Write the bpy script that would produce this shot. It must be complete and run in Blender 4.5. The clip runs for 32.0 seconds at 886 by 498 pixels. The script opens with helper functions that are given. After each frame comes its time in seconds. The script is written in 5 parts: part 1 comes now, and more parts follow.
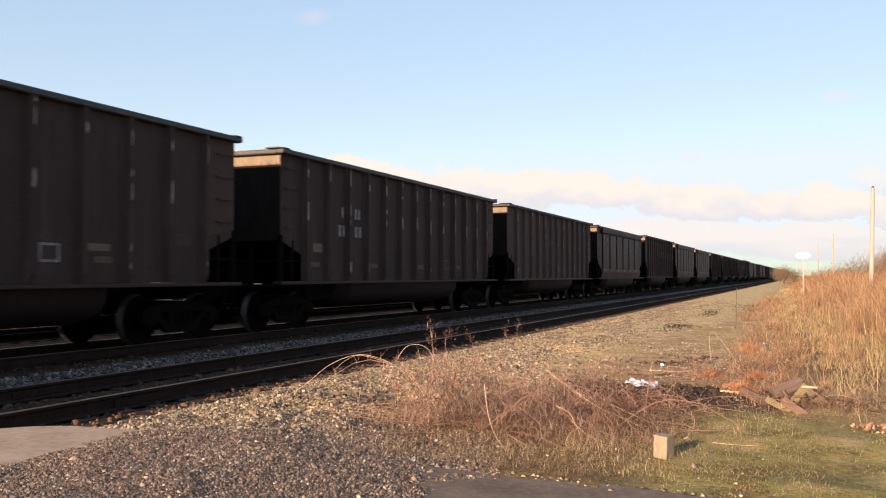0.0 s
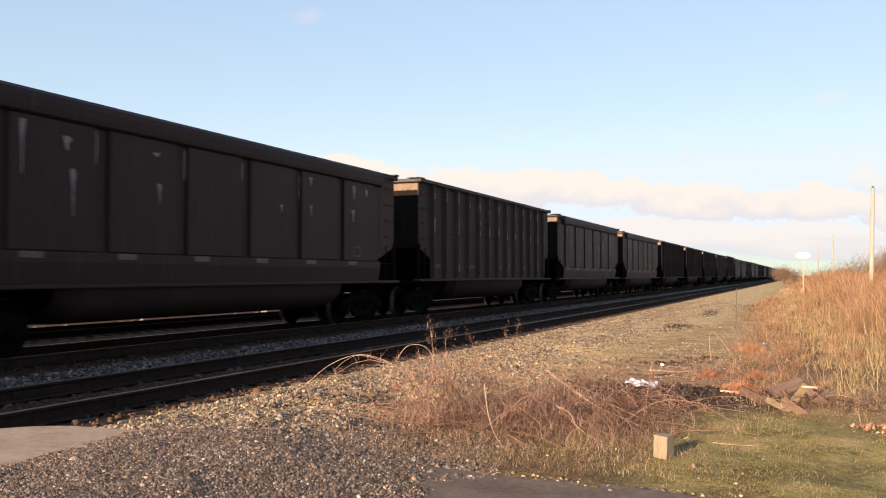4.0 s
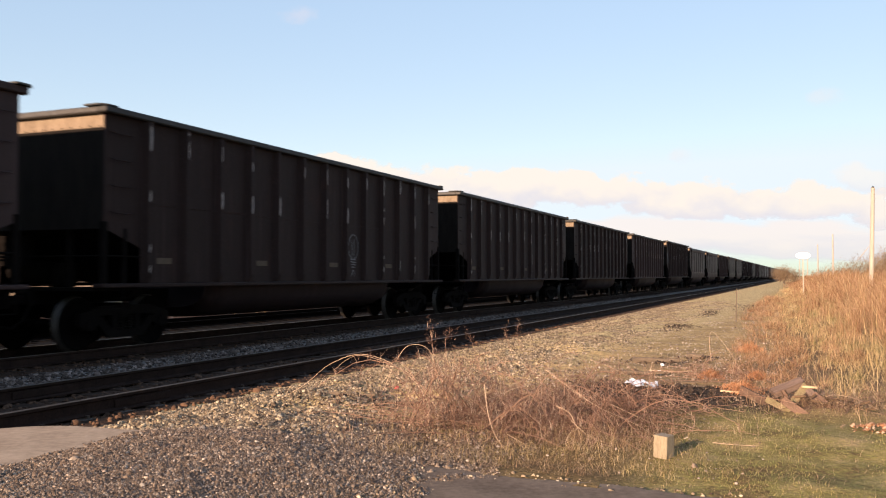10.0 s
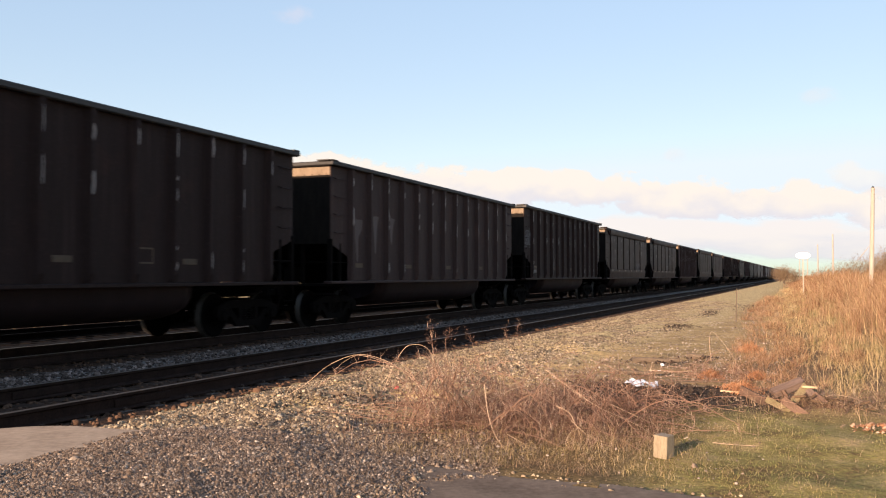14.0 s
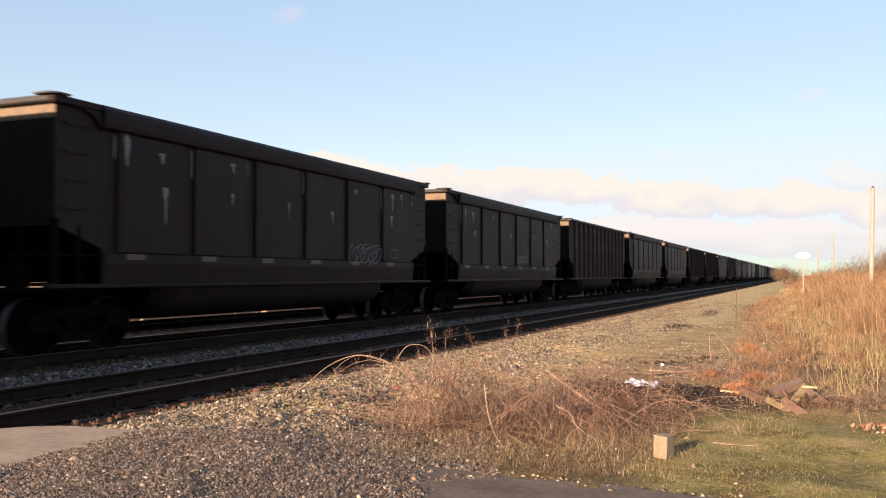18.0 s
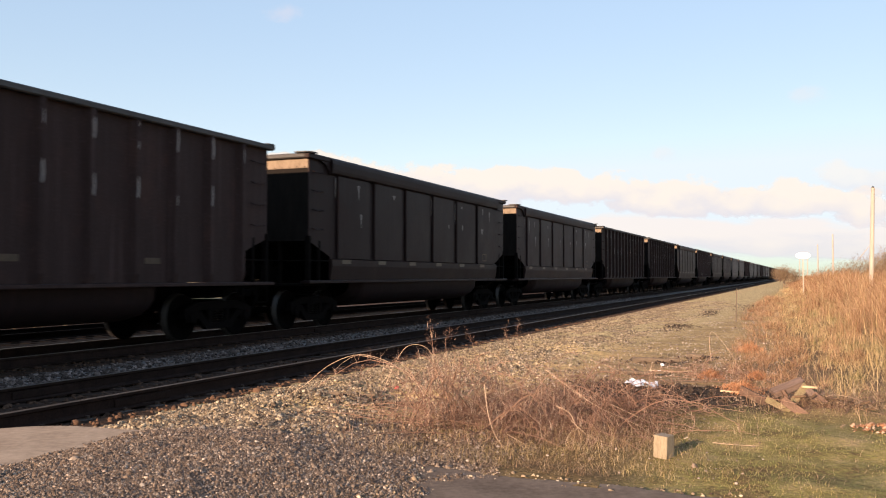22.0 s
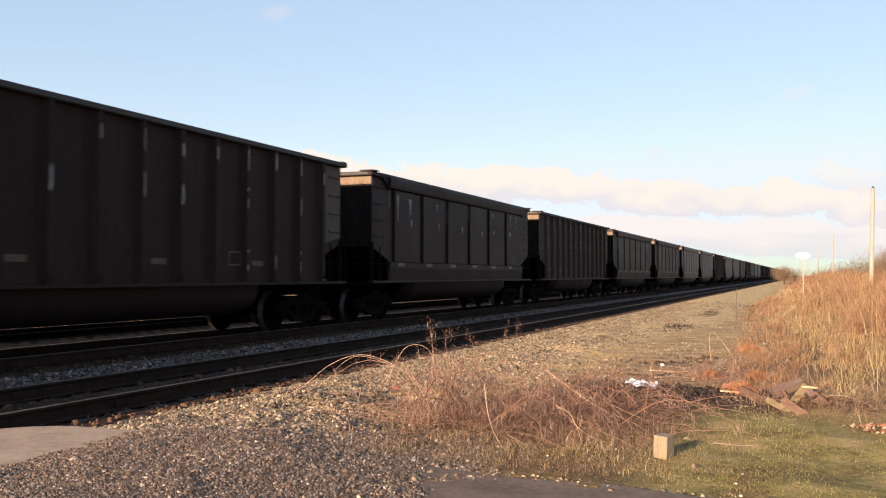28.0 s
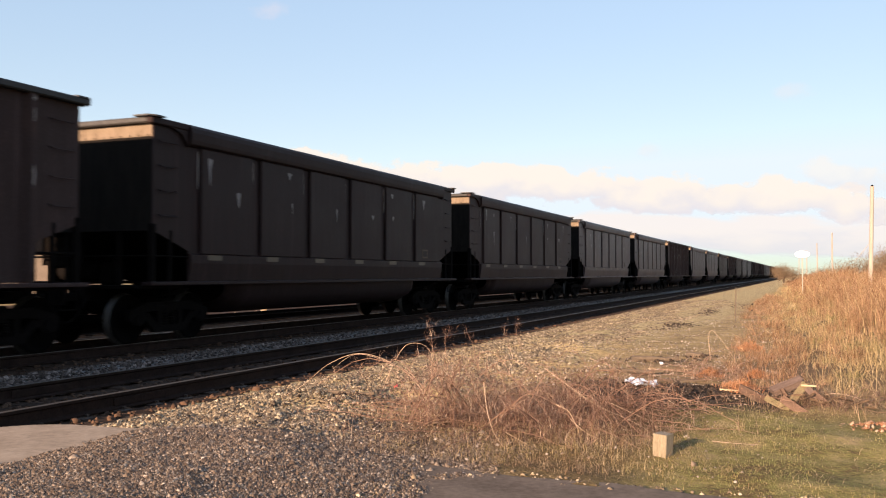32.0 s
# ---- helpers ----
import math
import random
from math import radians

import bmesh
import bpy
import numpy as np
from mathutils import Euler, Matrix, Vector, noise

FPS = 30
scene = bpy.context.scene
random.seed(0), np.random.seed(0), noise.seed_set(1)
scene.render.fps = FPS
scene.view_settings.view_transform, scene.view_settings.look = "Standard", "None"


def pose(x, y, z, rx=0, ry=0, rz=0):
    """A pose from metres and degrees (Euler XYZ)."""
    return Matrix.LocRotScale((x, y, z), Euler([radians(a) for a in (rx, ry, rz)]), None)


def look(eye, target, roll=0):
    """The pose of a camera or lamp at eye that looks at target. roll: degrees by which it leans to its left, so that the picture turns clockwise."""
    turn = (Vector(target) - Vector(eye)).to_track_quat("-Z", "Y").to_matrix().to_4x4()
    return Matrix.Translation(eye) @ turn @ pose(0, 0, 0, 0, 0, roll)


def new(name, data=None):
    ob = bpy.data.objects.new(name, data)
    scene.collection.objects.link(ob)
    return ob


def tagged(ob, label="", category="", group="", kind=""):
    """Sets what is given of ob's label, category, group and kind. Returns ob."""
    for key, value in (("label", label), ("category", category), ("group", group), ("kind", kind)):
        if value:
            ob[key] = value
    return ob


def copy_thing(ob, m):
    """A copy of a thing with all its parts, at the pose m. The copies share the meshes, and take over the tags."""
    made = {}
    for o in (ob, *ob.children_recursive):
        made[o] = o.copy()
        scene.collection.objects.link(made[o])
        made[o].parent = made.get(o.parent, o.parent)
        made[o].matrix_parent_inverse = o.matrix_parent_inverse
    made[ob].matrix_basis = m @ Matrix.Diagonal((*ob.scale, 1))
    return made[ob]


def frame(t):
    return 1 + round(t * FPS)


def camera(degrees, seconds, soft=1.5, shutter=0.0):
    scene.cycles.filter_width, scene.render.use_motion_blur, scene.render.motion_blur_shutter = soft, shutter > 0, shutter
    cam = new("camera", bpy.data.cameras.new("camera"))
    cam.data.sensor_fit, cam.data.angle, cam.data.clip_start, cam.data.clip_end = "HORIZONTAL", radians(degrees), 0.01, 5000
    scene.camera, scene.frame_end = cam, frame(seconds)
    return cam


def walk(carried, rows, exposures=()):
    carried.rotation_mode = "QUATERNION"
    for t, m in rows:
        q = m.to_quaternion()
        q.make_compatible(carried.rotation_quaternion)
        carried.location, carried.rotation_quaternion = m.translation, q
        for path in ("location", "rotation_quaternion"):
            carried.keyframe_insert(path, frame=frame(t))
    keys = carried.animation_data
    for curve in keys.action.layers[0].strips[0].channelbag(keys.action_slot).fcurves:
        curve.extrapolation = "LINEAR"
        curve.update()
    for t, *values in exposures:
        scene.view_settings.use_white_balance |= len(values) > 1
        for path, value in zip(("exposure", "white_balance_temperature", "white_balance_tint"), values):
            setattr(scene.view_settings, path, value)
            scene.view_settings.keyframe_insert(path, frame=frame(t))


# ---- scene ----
# ------------------------------------------------------------ camera
FOV = 2 * math.degrees(math.atan(784 / 1550))
YAW, PITCH, EYE = 22.435, 1.737, 1.29
SPEED, PITCH_CAR, CAR_X, TRACK_X, CAR_Y0 = 10.242, 16.18, -12.30, -7.70, 7.73
cam = camera(FOV, 32.0, soft=1.1, shutter=0.3)


def stand(dx=0.0, dy=0.0):
    """The tripod's pose, nudged by a fraction of a degree (right, down)."""
    return pose(0, 0, EYE, 90 + PITCH + dy, 0, YAW + dx)


walk(cam, [(0, stand()), (25.5, stand()), (26.5, stand(0, 0.0)), (27.5, stand(0, 0.05)), (28.0, stand(0, 0.01)), (29.4, stand(0, 0.0)),
           (30.0, stand(0, -0.04)), (30.5, stand(0, -0.045)), (31.0, stand(0, 0.06)), (31.5, stand(-0.03, -0.05)),
           (32.0, stand(-0.04, -0.09))],
     exposures=[(0, 1.42, 6850, 15), (32.0, 1.42, 6850, 15)])

# ------------------------------------------------------------ light
SUN_AZ, SUN_EL = 11.6, 12.5     # the shadows run 12 degrees to the right of the track's line
world = bpy.data.worlds.new("world")
scene.world = world
world.use_nodes = True
wn = world.node_tree.nodes
sky = wn.new("ShaderNodeTexSky")
sky.sky_type, sky.sun_disc = "NISHITA", False
sky.sun_elevation, sky.sun_rotation = radians(SUN_EL), radians(180 + SUN_AZ)
sky.air_density, sky.dust_density, sky.ozone_density, sky.altitude = 1.0, 0.15, 2.2, 100
soften = wn.new("ShaderNodeGamma")          # high thin haze evens out the sky
soften.inputs[1].default_value = 0.34
richer = wn.new("ShaderNodeHueSaturation")
richer.inputs["Saturation"].default_value = 1.72
richer.inputs["Hue"].default_value = 0.510
world.node_tree.links.new(sky.outputs[0], soften.inputs[0])
world.node_tree.links.new(soften.outputs[0], richer.inputs["Color"])
cap = wn.new("ShaderNodeMix")               # the low haze stays pale and cool
cap.data_type, cap.blend_type = "RGBA", "DARKEN"
cap.inputs[0].default_value = 1.0
cap.inputs[7].default_value = (1.36, 1.62, 1.78, 1.0)
world.node_tree.links.new(richer.outputs[0], cap.inputs[6])
world.node_tree.links.new(cap.outputs[2], wn["Background"].inputs[0])
wn["Background"].inputs[1].default_value = 0.22
sun = new("sun", bpy.data.lights.new("sun", "SUN"))
sun.data.energy, sun.data.angle, sun.data.color = 5.0, radians(0.55), (1.0, 0.755, 0.545)
_el, _az = radians(SUN_EL), radians(SUN_AZ)
_from = Vector((-math.sin(_az) * math.cos(_el), -math.cos(_az) * math.cos(_el), math.sin(_el)))
sun.matrix_world = look(_from * 50, (0, 0, 0))

# ------------------------------------------------------------ mesh helpers


def mesh_of(name, verts, faces, material, smooth=False):
    me = bpy.data.meshes.new(name)
    me.from_pydata([tuple(v) for v in verts], [], faces)
    me.materials.append(material)
    if smooth:
        me.polygons.foreach_set("use_smooth", [True] * len(me.polygons))
    me.update()
    return me


class Shape:
    """Collects boxes, prisms, tubes and lathes into one mesh."""

    def __init__(self):
        self.v, self.f = [], []

    def add(self, verts, faces):
        n = len(self.v)
        self.v += [tuple(v) for v in verts]
        self.f += [tuple(i + n for i in f) for f in faces]
        return self

    def box(self, x0, x1, y0, y1, z0, z1, b=0.0):
        if b <= 0:
            vs = [(x, y, z) for z in (z0, z1) for y in (y0, y1) for x in (x0, x1)]
            return self.add(vs, [(0, 2, 3, 1), (4, 5, 7, 6), (0, 1, 5, 4), (2, 6, 7, 3), (0, 4, 6, 2), (1, 3, 7, 5)])
        rings = []
        for z, k in ((z0, b), (z0 + b, 0), (z1 - b, 0), (z1, b)):
            rings.append([(x0 + b + k, y0 + k, z), (x1 - b - k, y0 + k, z), (x1 - k, y0 + b + k, z), (x1 - k, y1 - b - k, z),
                          (x1 - b - k, y1 - k, z), (x0 + b + k, y1 - k, z), (x0 + k, y1 - b - k, z), (x0 + k, y0 + b + k, z)])
        vs = [p for r in rings for p in r]
        fs = [tuple(range(7, -1, -1)), tuple(range(24, 32))]
        for r in range(3):
            for i in range(8):
                j = (i + 1) % 8
                fs.append((r * 8 + i, r * 8 + j, r * 8 + 8 + j, r * 8 + 8 + i))
        return self.add(vs, fs)

    def prism(self, pts, axis, a, b):
        """A polygon in the two other axes, drawn out along axis from a to b."""
        n = len(pts)
        vs = []
        for d in (a, b):
            for p, q in pts:
                vs.append({"x": (d, p, q), "y": (p, d, q), "z": (p, q, d)}[axis])
        fs = [tuple(range(n - 1, -1, -1)), tuple(range(n, 2 * n))]
        fs += [(i, (i + 1) % n, n + (i + 1) % n, n + i) for i in range(n)]
        return self.add(vs, fs)

    def tube(self, path, r, n=6, r1=None):
        path = [Vector(p) for p in path]
        r1 = r if r1 is None else r1
        vs, fs = [], []
        for k, p in enumerate(path):
            d = (path[min(k + 1, len(path) - 1)] - path[max(k - 1, 0)]).normalized()
            a = d.orthogonal().normalized() if abs(d.z) > 0.9 else d.cross(Vector((0, 0, 1))).normalized()
            b = d.cross(a)
            rr = r + (r1 - r) * k / max(1, len(path) - 1)
            vs += [p + (a * math.cos(6.2832 * i / n) + b * math.sin(6.2832 * i / n)) * rr for i in range(n)]
        for k in range(len(path) - 1):
            fs += [(k * n + i, k * n + (i + 1) % n, k * n + n + (i + 1) % n, k * n + n + i) for i in range(n)]
        fs += [tuple(range(n - 1, -1, -1)), tuple(range(len(vs) - n, len(vs)))]
        return self.add(vs, fs)

    def lathe_x(self, prof, n=24):
        """Profile of (x, radius) turned round the x axis."""
        vs = [(x, r * math.cos(6.2832 * i / n), r * math.sin(6.2832 * i / n)) for x, r in prof for i in range(n)]
        fs = []
        for k in range(len(prof) - 1):
            fs += [(k * n + i, k * n + (i + 1) % n, k * n + n + (i + 1) % n, k * n + n + i) for i in range(n)]
        fs += [tuple(range(n - 1, -1, -1)), tuple(range(len(vs) - n, len(vs)))]
        return self.add(vs, fs)

    def move(self, x, y, z, turn=None):
        m = Matrix.Translation((x, y, z)) @ (turn or Matrix())
        self.v = [tuple(m @ Vector(v)) for v in self.v]
        return self

    def mesh(self, name, material, smooth=False):
        return mesh_of(name, self.v, self.f, material, smooth)


def part(name, shape, material, parent, label="", smooth=False):
    ob = new(name, shape.mesh(name, material, smooth) if isinstance(shape, Shape) else shape)
    ob.parent = parent
    if label:
        ob["label"] = label
    return ob


def thing(name, label, category, group="", at=None):
    ob = new(name)
    if at is not None:
        ob.matrix_world = at
    return tagged(ob, label, category, group)


def fast_mesh(name, verts, tris, material, smooth=False):
    """A big triangle mesh from numpy arrays."""
    me = bpy.data.meshes.new(name)
    nv, nt = len(verts), len(tris)
    me.vertices.add(nv)
    me.vertices.foreach_set("co", np.asarray(verts, dtype=np.float32).ravel())
    me.loops.add(nt * 3)
    me.loops.foreach_set("vertex_index", np.asarray(tris, dtype=np.int32).ravel())
    me.polygons.add(nt)
    me.polygons.foreach_set("loop_start", np.arange(0, nt * 3, 3, dtype=np.int32))
    if smooth:
        me.polygons.foreach_set("use_smooth", np.ones(nt, dtype=bool))
    me.materials.append(material)
    me.update(calc_edges=True)
    return me


# ------------------------------------------------------------ materials


class Mat:
    """A node material under construction."""

    def __init__(self, name):
        self.m = bpy.data.materials.new(name)
        self.m.use_nodes = True
        self.t = self.m.node_tree
        self.n, self.l = self.t.nodes, self.t.links
        self.bsdf = self.n["Principled BSDF"]

    def put(self, node, key, value):
        if hasattr(value, "is_linked") or hasattr(value, "links"):
            self.l.new(value, node.inputs[key])
        else:
            node.inputs[key].default_value = value

    def coords(self, which="Object", scale=(1, 1, 1), shift=None):
        if which == "World":
            out = self.n.new("ShaderNodeNewGeometry").outputs["Position"]
        else:
            out = self.n.new("ShaderNodeTexCoord").outputs[which]
        mp = self.n.new("ShaderNodeMapping")
        mp.inputs["Scale"].default_value = scale
        self.l.new(out, mp.inputs["Vector"])
        if shift is not None:
            self.l.new(shift, mp.inputs["Location"])
        return mp.outputs[0]

    def noise(self, vec, scale, detail=4.0, rough=0.6):
        nd = self.n.new("ShaderNodeTexNoise")
        self.l.new(vec, nd.inputs["Vector"])
        nd.inputs["Scale"].default_value, nd.inputs["Detail"].default_value, nd.inputs["Roughness"].default_value = scale, detail, rough
        return nd.outputs["Fac"]

    def voronoi(self, vec, scale, feature="F1", out="Distance"):
        nd = self.n.new("ShaderNodeTexVoronoi")
        nd.feature = feature
        self.l.new(vec, nd.inputs["Vector"])
        nd.inputs["Scale"].default_value = scale
        return nd.outputs[out]

    def ramp(self, fac, stops):
        nd = self.n.new("ShaderNodeValToRGB")
        el = nd.color_ramp.elements
        while len(el) < len(stops):
            el.new(0.5)
        for e, (p, c) in zip(el, stops):
            e.position, e.color = p, (*c, 1) if len(c) == 3 else c
        self.l.new(fac, nd.inputs[0])
        return nd.outputs[0]

    def mix(self, fac, a, b, kind="MIX"):
        nd = self.n.new("ShaderNodeMix")
        nd.data_type, nd.blend_type = "RGBA", kind
        for k, v in ((0, fac), (6, a), (7, b)):
            if isinstance(v, tuple) and len(v) == 3:
                v = (*v, 1)
            self.put(nd, k, v)
        return nd.outputs[2]

    def math(self, op, a, b=0.0, c=0.0, clamp=False):
        nd = self.n.new("ShaderNodeMath")
        nd.operation, nd.use_clamp = op, clamp
        for k, v in ((0, a), (1, b), (2, c)):
            self.put(nd, k, v)
        return nd.outputs[0]

    def step(self, v, a, b):
        """0 below a, 1 above b, smooth between."""
        nd = self.n.new("ShaderNodeMapRange")
        nd.interpolation_type = "SMOOTHSTEP"
        self.put(nd, 0, v)
        nd.inputs[1].default_value, nd.inputs[2].default_value = a, b
        return nd.outputs[0]

    def axes(self, vec):
        nd = self.n.new("ShaderNodeSeparateXYZ")
        self.l.new(vec, nd.inputs[0])
        return nd.outputs

    def rand(self):
        return self.n.new("ShaderNodeObjectInfo").outputs["Random"]

    def island(self):
        return self.n.new("ShaderNodeNewGeometry").outputs["Random Per Island"]

    def bump(self, height, strength=0.3, distance=0.02):
        nd = self.n.new("ShaderNodeBump")
        nd.inputs["Strength"].default_value, nd.inputs["Distance"].default_value = strength, distance
        self.l.new(height, nd.inputs["Height"])
        self.l.new(nd.outputs[0], self.bsdf.inputs["Normal"])

    def done(self, colour=None, rough=0.8, metal=0.0, spec=None):
        if colour is not None:
            self.put(self.bsdf, "Base Color", (*colour, 1) if isinstance(colour, tuple) and len(colour) == 3 else colour)
        self.put(self.bsdf, "Roughness", rough)
        self.put(self.bsdf, "Metallic", metal)
        if spec is not None:
            self.put(self.bsdf, "Specular IOR Level", spec)
        return self.m


def plain(name, a, b, scale=8.0, rough=0.8, metal=0.0, bump=0.2, stretch=(1, 1, 1), which="Object", spec=None, vary=0.0, grain=0.01):
    """Two tones in two sizes of noise, with relief; vary: difference between objects or loose pieces."""
    k = Mat(name)
    vec = k.coords(which, stretch)
    big, fine = k.noise(vec, scale, 5), k.noise(vec, scale * 7.3, 3)
    f = k.math("MULTIPLY_ADD", fine, 0.5, k.math("MULTIPLY", big, 0.6))
    c = k.ramp(f, [(0.35, a), (0.72, b)])
    if vary:
        r = k.rand()
        c = k.mix(k.math("MULTIPLY", r, vary), c, tuple(0.35 * v for v in a))
    k.bump(f, bump, grain)
    return k.done(c, rough, metal, spec)


def car_paint(name, a, b, rust, dust, rough=0.55, spec=0.4):
    """Grimy car paint: streaks running down, patches of rust, road dust over the lower edge."""
    k = Mat(name)
    r = k.rand()
    sh = k.n.new("ShaderNodeCombineXYZ")
    for i, s in enumerate((37.0, 53.0, 11.0)):
        k.l.new(k.math("MULTIPLY", r, s), sh.inputs[i])
    vec = k.coords("Object", (1, 1, 1), sh.outputs[0])
    streak = k.noise(k.coords("Object", (1, 9, 0.55), sh.outputs[0]), 1.0, 6, 0.65)
    blot = k.noise(vec, 0.9, 5)
    fine = k.noise(vec, 26.0, 3)
    c = k.ramp(k.math("MULTIPLY_ADD", streak, 0.6, k.math("MULTIPLY", blot, 0.4)), [(0.34, tuple(1.05 * v for v in a)), (0.50, tuple(0.75 * v + 0.25 * w for v, w in zip(a, b))), (0.68, tuple(0.45 * v + 0.55 * w for v, w in zip(a, b)))])
    c = k.mix(k.math("MULTIPLY", k.step(k.math("MULTIPLY_ADD", fine, 0.25, blot), 0.66, 0.86), 0.35), c, rust)
    c = k.mix(k.math("MULTIPLY", k.step(k.noise(k.coords("Object", (1, 14, 0.3), sh.outputs[0]), 1.0, 4), 0.54, 0.72), 0.30), c, dust)
    c = k.mix(k.math("MULTIPLY", k.step(fine, 0.5, 0.8), 0.25), c, dust)
    k.bump(k.math("MULTIPLY_ADD", fine, 0.4, k.noise(vec, 2.2, 3)), 0.25, 0.02)
    k.bsdf.inputs["Specular Tint"].default_value = (1.0, 0.80, 0.74, 1.0)      # a film of brown dust
    return k.done(c, k.math("MULTIPLY_ADD", blot, 0.3, rough - 0.15), 0.0, spec)


COATS = {
    "black": ((0.0139, 0.0087, 0.0083), (0.0323, 0.0201, 0.0189), (0.0426, 0.0204, 0.0157), (0.0722, 0.0476, 0.0443), 0.64, 0.11),
    "brown": ((0.0348, 0.0224, 0.0200), (0.0722, 0.0469, 0.0422), (0.0877, 0.0462, 0.0343), (0.1290, 0.0898, 0.0815), 0.64, 0.11),
    "dusty": ((0.0258, 0.0167, 0.0157), (0.0580, 0.0367, 0.0350), (0.0722, 0.0381, 0.0286), (0.1187, 0.0789, 0.0744), 0.64, 0.12),
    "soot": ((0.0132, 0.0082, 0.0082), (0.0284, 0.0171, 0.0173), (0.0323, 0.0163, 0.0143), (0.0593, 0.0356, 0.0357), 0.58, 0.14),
    "grey": ((0.0213, 0.0132, 0.0129), (0.0426, 0.0264, 0.0260), (0.0452, 0.0238, 0.0200), (0.0774, 0.0490, 0.0479), 0.58, 0.14),
    "pale": ((0.0374, 0.0272, 0.0286), (0.0735, 0.0537, 0.0565), (0.0697, 0.0435, 0.0386), (0.1290, 0.0966, 0.1001), 0.52, 0.28),
}
PAINT = {k: car_paint(k + "_paint", *v) for k, v in COATS.items()}
# Underframe grime, with the shade below the cars put into its near-black.
SHADEGRIME = plain("shaded_underframe_grime", (0.0032, 0.0025, 0.0022), (0.0085, 0.0070, 0.0064), 6, 0.95, 0.0, 0.4, spec=0.03)
# Darker copy for the wheels: the trucks' shade is in the colour.
WHEELSHADE = plain("shaded_wheel_black", (0.0016, 0.0013, 0.0012), (0.0048, 0.0038, 0.0034), 5, 0.95, 0.0, 0.4, spec=0.03)
CHORD = plain("worn_top_chord", (0.020, 0.017, 0.016), (0.085, 0.076, 0.072), 3, 0.7, 0.0, 0.2, (4, 0.6, 4), vary=0.85)
BAREPOST = plain("scuffed_steel", (0.0500, 0.0420, 0.0390), (0.3300, 0.2850, 0.2650), 14, 0.7, 0.0, 0.2, (3, 3, 0.5))
# End sheets: sunlit top strip and the car ahead's shadow, put into two colours.
ENDLIT = plain("sunlit_end_band", (0.11, 0.080, 0.056), (0.24, 0.180, 0.130), 3, 0.8, 0.0, 0.2, (3, 3, 0.8), spec=0.1)
ENDSHADE = plain("shaded_end_sheet", (0.0050, 0.0040, 0.0036), (0.0150, 0.0120, 0.0100), 2, 0.9, 0.0, 0.2, (3, 3, 0.8), spec=0.1)
STEEL = plain("rolling_steel", (0.0260, 0.0220, 0.0200), (0.0600, 0.0530, 0.0480), 9, 0.6, 0.4, 0.1)
REFLECT = plain("reflector_yellow", (0.042, 0.027, 0.015), (0.086, 0.056, 0.030), 20, 0.5, 0.0, 0.05)
WHITE = plain("chalky_white_paint", (0.06, 0.052, 0.050), (0.27, 0.240, 0.232), 9, 0.8, 0.0, 0.1)
TAGPAINT = plain("sprayed_white_line", (0.0864, 0.0828, 0.0900), (0.1800, 0.1728, 0.1836), 14, 0.8, 0.0, 0.05)
TANPANEL = plain("tan_end_panel", (0.040, 0.029, 0.021), (0.075, 0.055, 0.040), 5, 0.8, 0.0, 0.1)
RUSTPATCH = plain("rust_patch", (0.030, 0.012, 0.008), (0.055, 0.023, 0.015), 9, 0.85, 0.0, 0.2)
FADED = plain("faded_paint", (0.040, 0.027, 0.017), (0.098, 0.064, 0.038), 12, 0.8, 0.0, 0.05)

# ------------------------------------------------------------ the train
CAR_LABELS = {
    "A": "dark ribbed steel coal gondola with rounded tub bottom",
    "B": "smooth-panelled grey aluminium coal gondola with deep top rail",
}


def wheel_pair():
    s = Shape()
    for k in (-1, 1):
        s.lathe_x([(k * 0.67, 0.10), (k * 0.67, 0.14), (k * 0.70, 0.36), (k * 0.665, 0.40), (k * 0.665, 0.483), (k * 0.695, 0.483),
                   (k * 0.705, 0.460), (k * 0.79, 0.455), (k * 0.79, 0.395), (k * 0.745, 0.365), (k * 0.735, 0.15), (k * 0.80, 0.13), (k * 0.80, 0.05)], 28)
    s.lathe_x([(-1.0, 0.075), (1.0, 0.075)], 12)
    return s


def truck_shape():
    s = Shape()
    for k in (-1, 1):
        a, b = (0.93, 1.04) if k > 0 else (-1.04, -0.93)
        s.prism([(-1.08, 0.63), (-0.62, 0.76), (0.62, 0.76), (1.08, 0.63), (1.08, 0.50), (0.55, 0.60), (-0.55, 0.60), (-1.08, 0.50)], "x", a, b)
        s.prism([(-0.42, 0.20), (0.42, 0.20), (0.42, 0.33), (-0.42, 0.33)], "x", a, b)
        for q in (-1, 1):
            s.prism([(q * 0.76, 0.53), (q * 0.60, 0.57), (q * 0.34, 0.33), (q * 0.34, 0.20), (q * 0.42, 0.20)], "x", a, b)
            s.prism([(q * 0.34, 0.30), (q * 0.22, 0.30), (q * 0.22, 0.62), (q * 0.34, 0.62)], "x", a, b)
            s.prism([(q * 1.10, 0.60), (q * 0.70, 0.60), (q * 0.70, 0.44), (q * 0.78, 0.36), (q * 1.02, 0.36), (q * 1.10, 0.44)], "x", a - 0.01, b + 0.01)
    s.box(-1.0, 1.0, -0.19, 0.19, 0.52, 0.80, 0.03)
    return s


def spring_shape(k, q):
    s = Shape()
    for z in range(5):
        s.lathe_x([(-0.022, 0.062), (0.0, 0.075), (0.022, 0.062)], 8)
    s.v = [(k * 0.985 + v[1], q * 0.11 + v[2], 0.345 + v[0] + 0.052 * (i // 24)) for i, v in enumerate(s.v)]
    return s


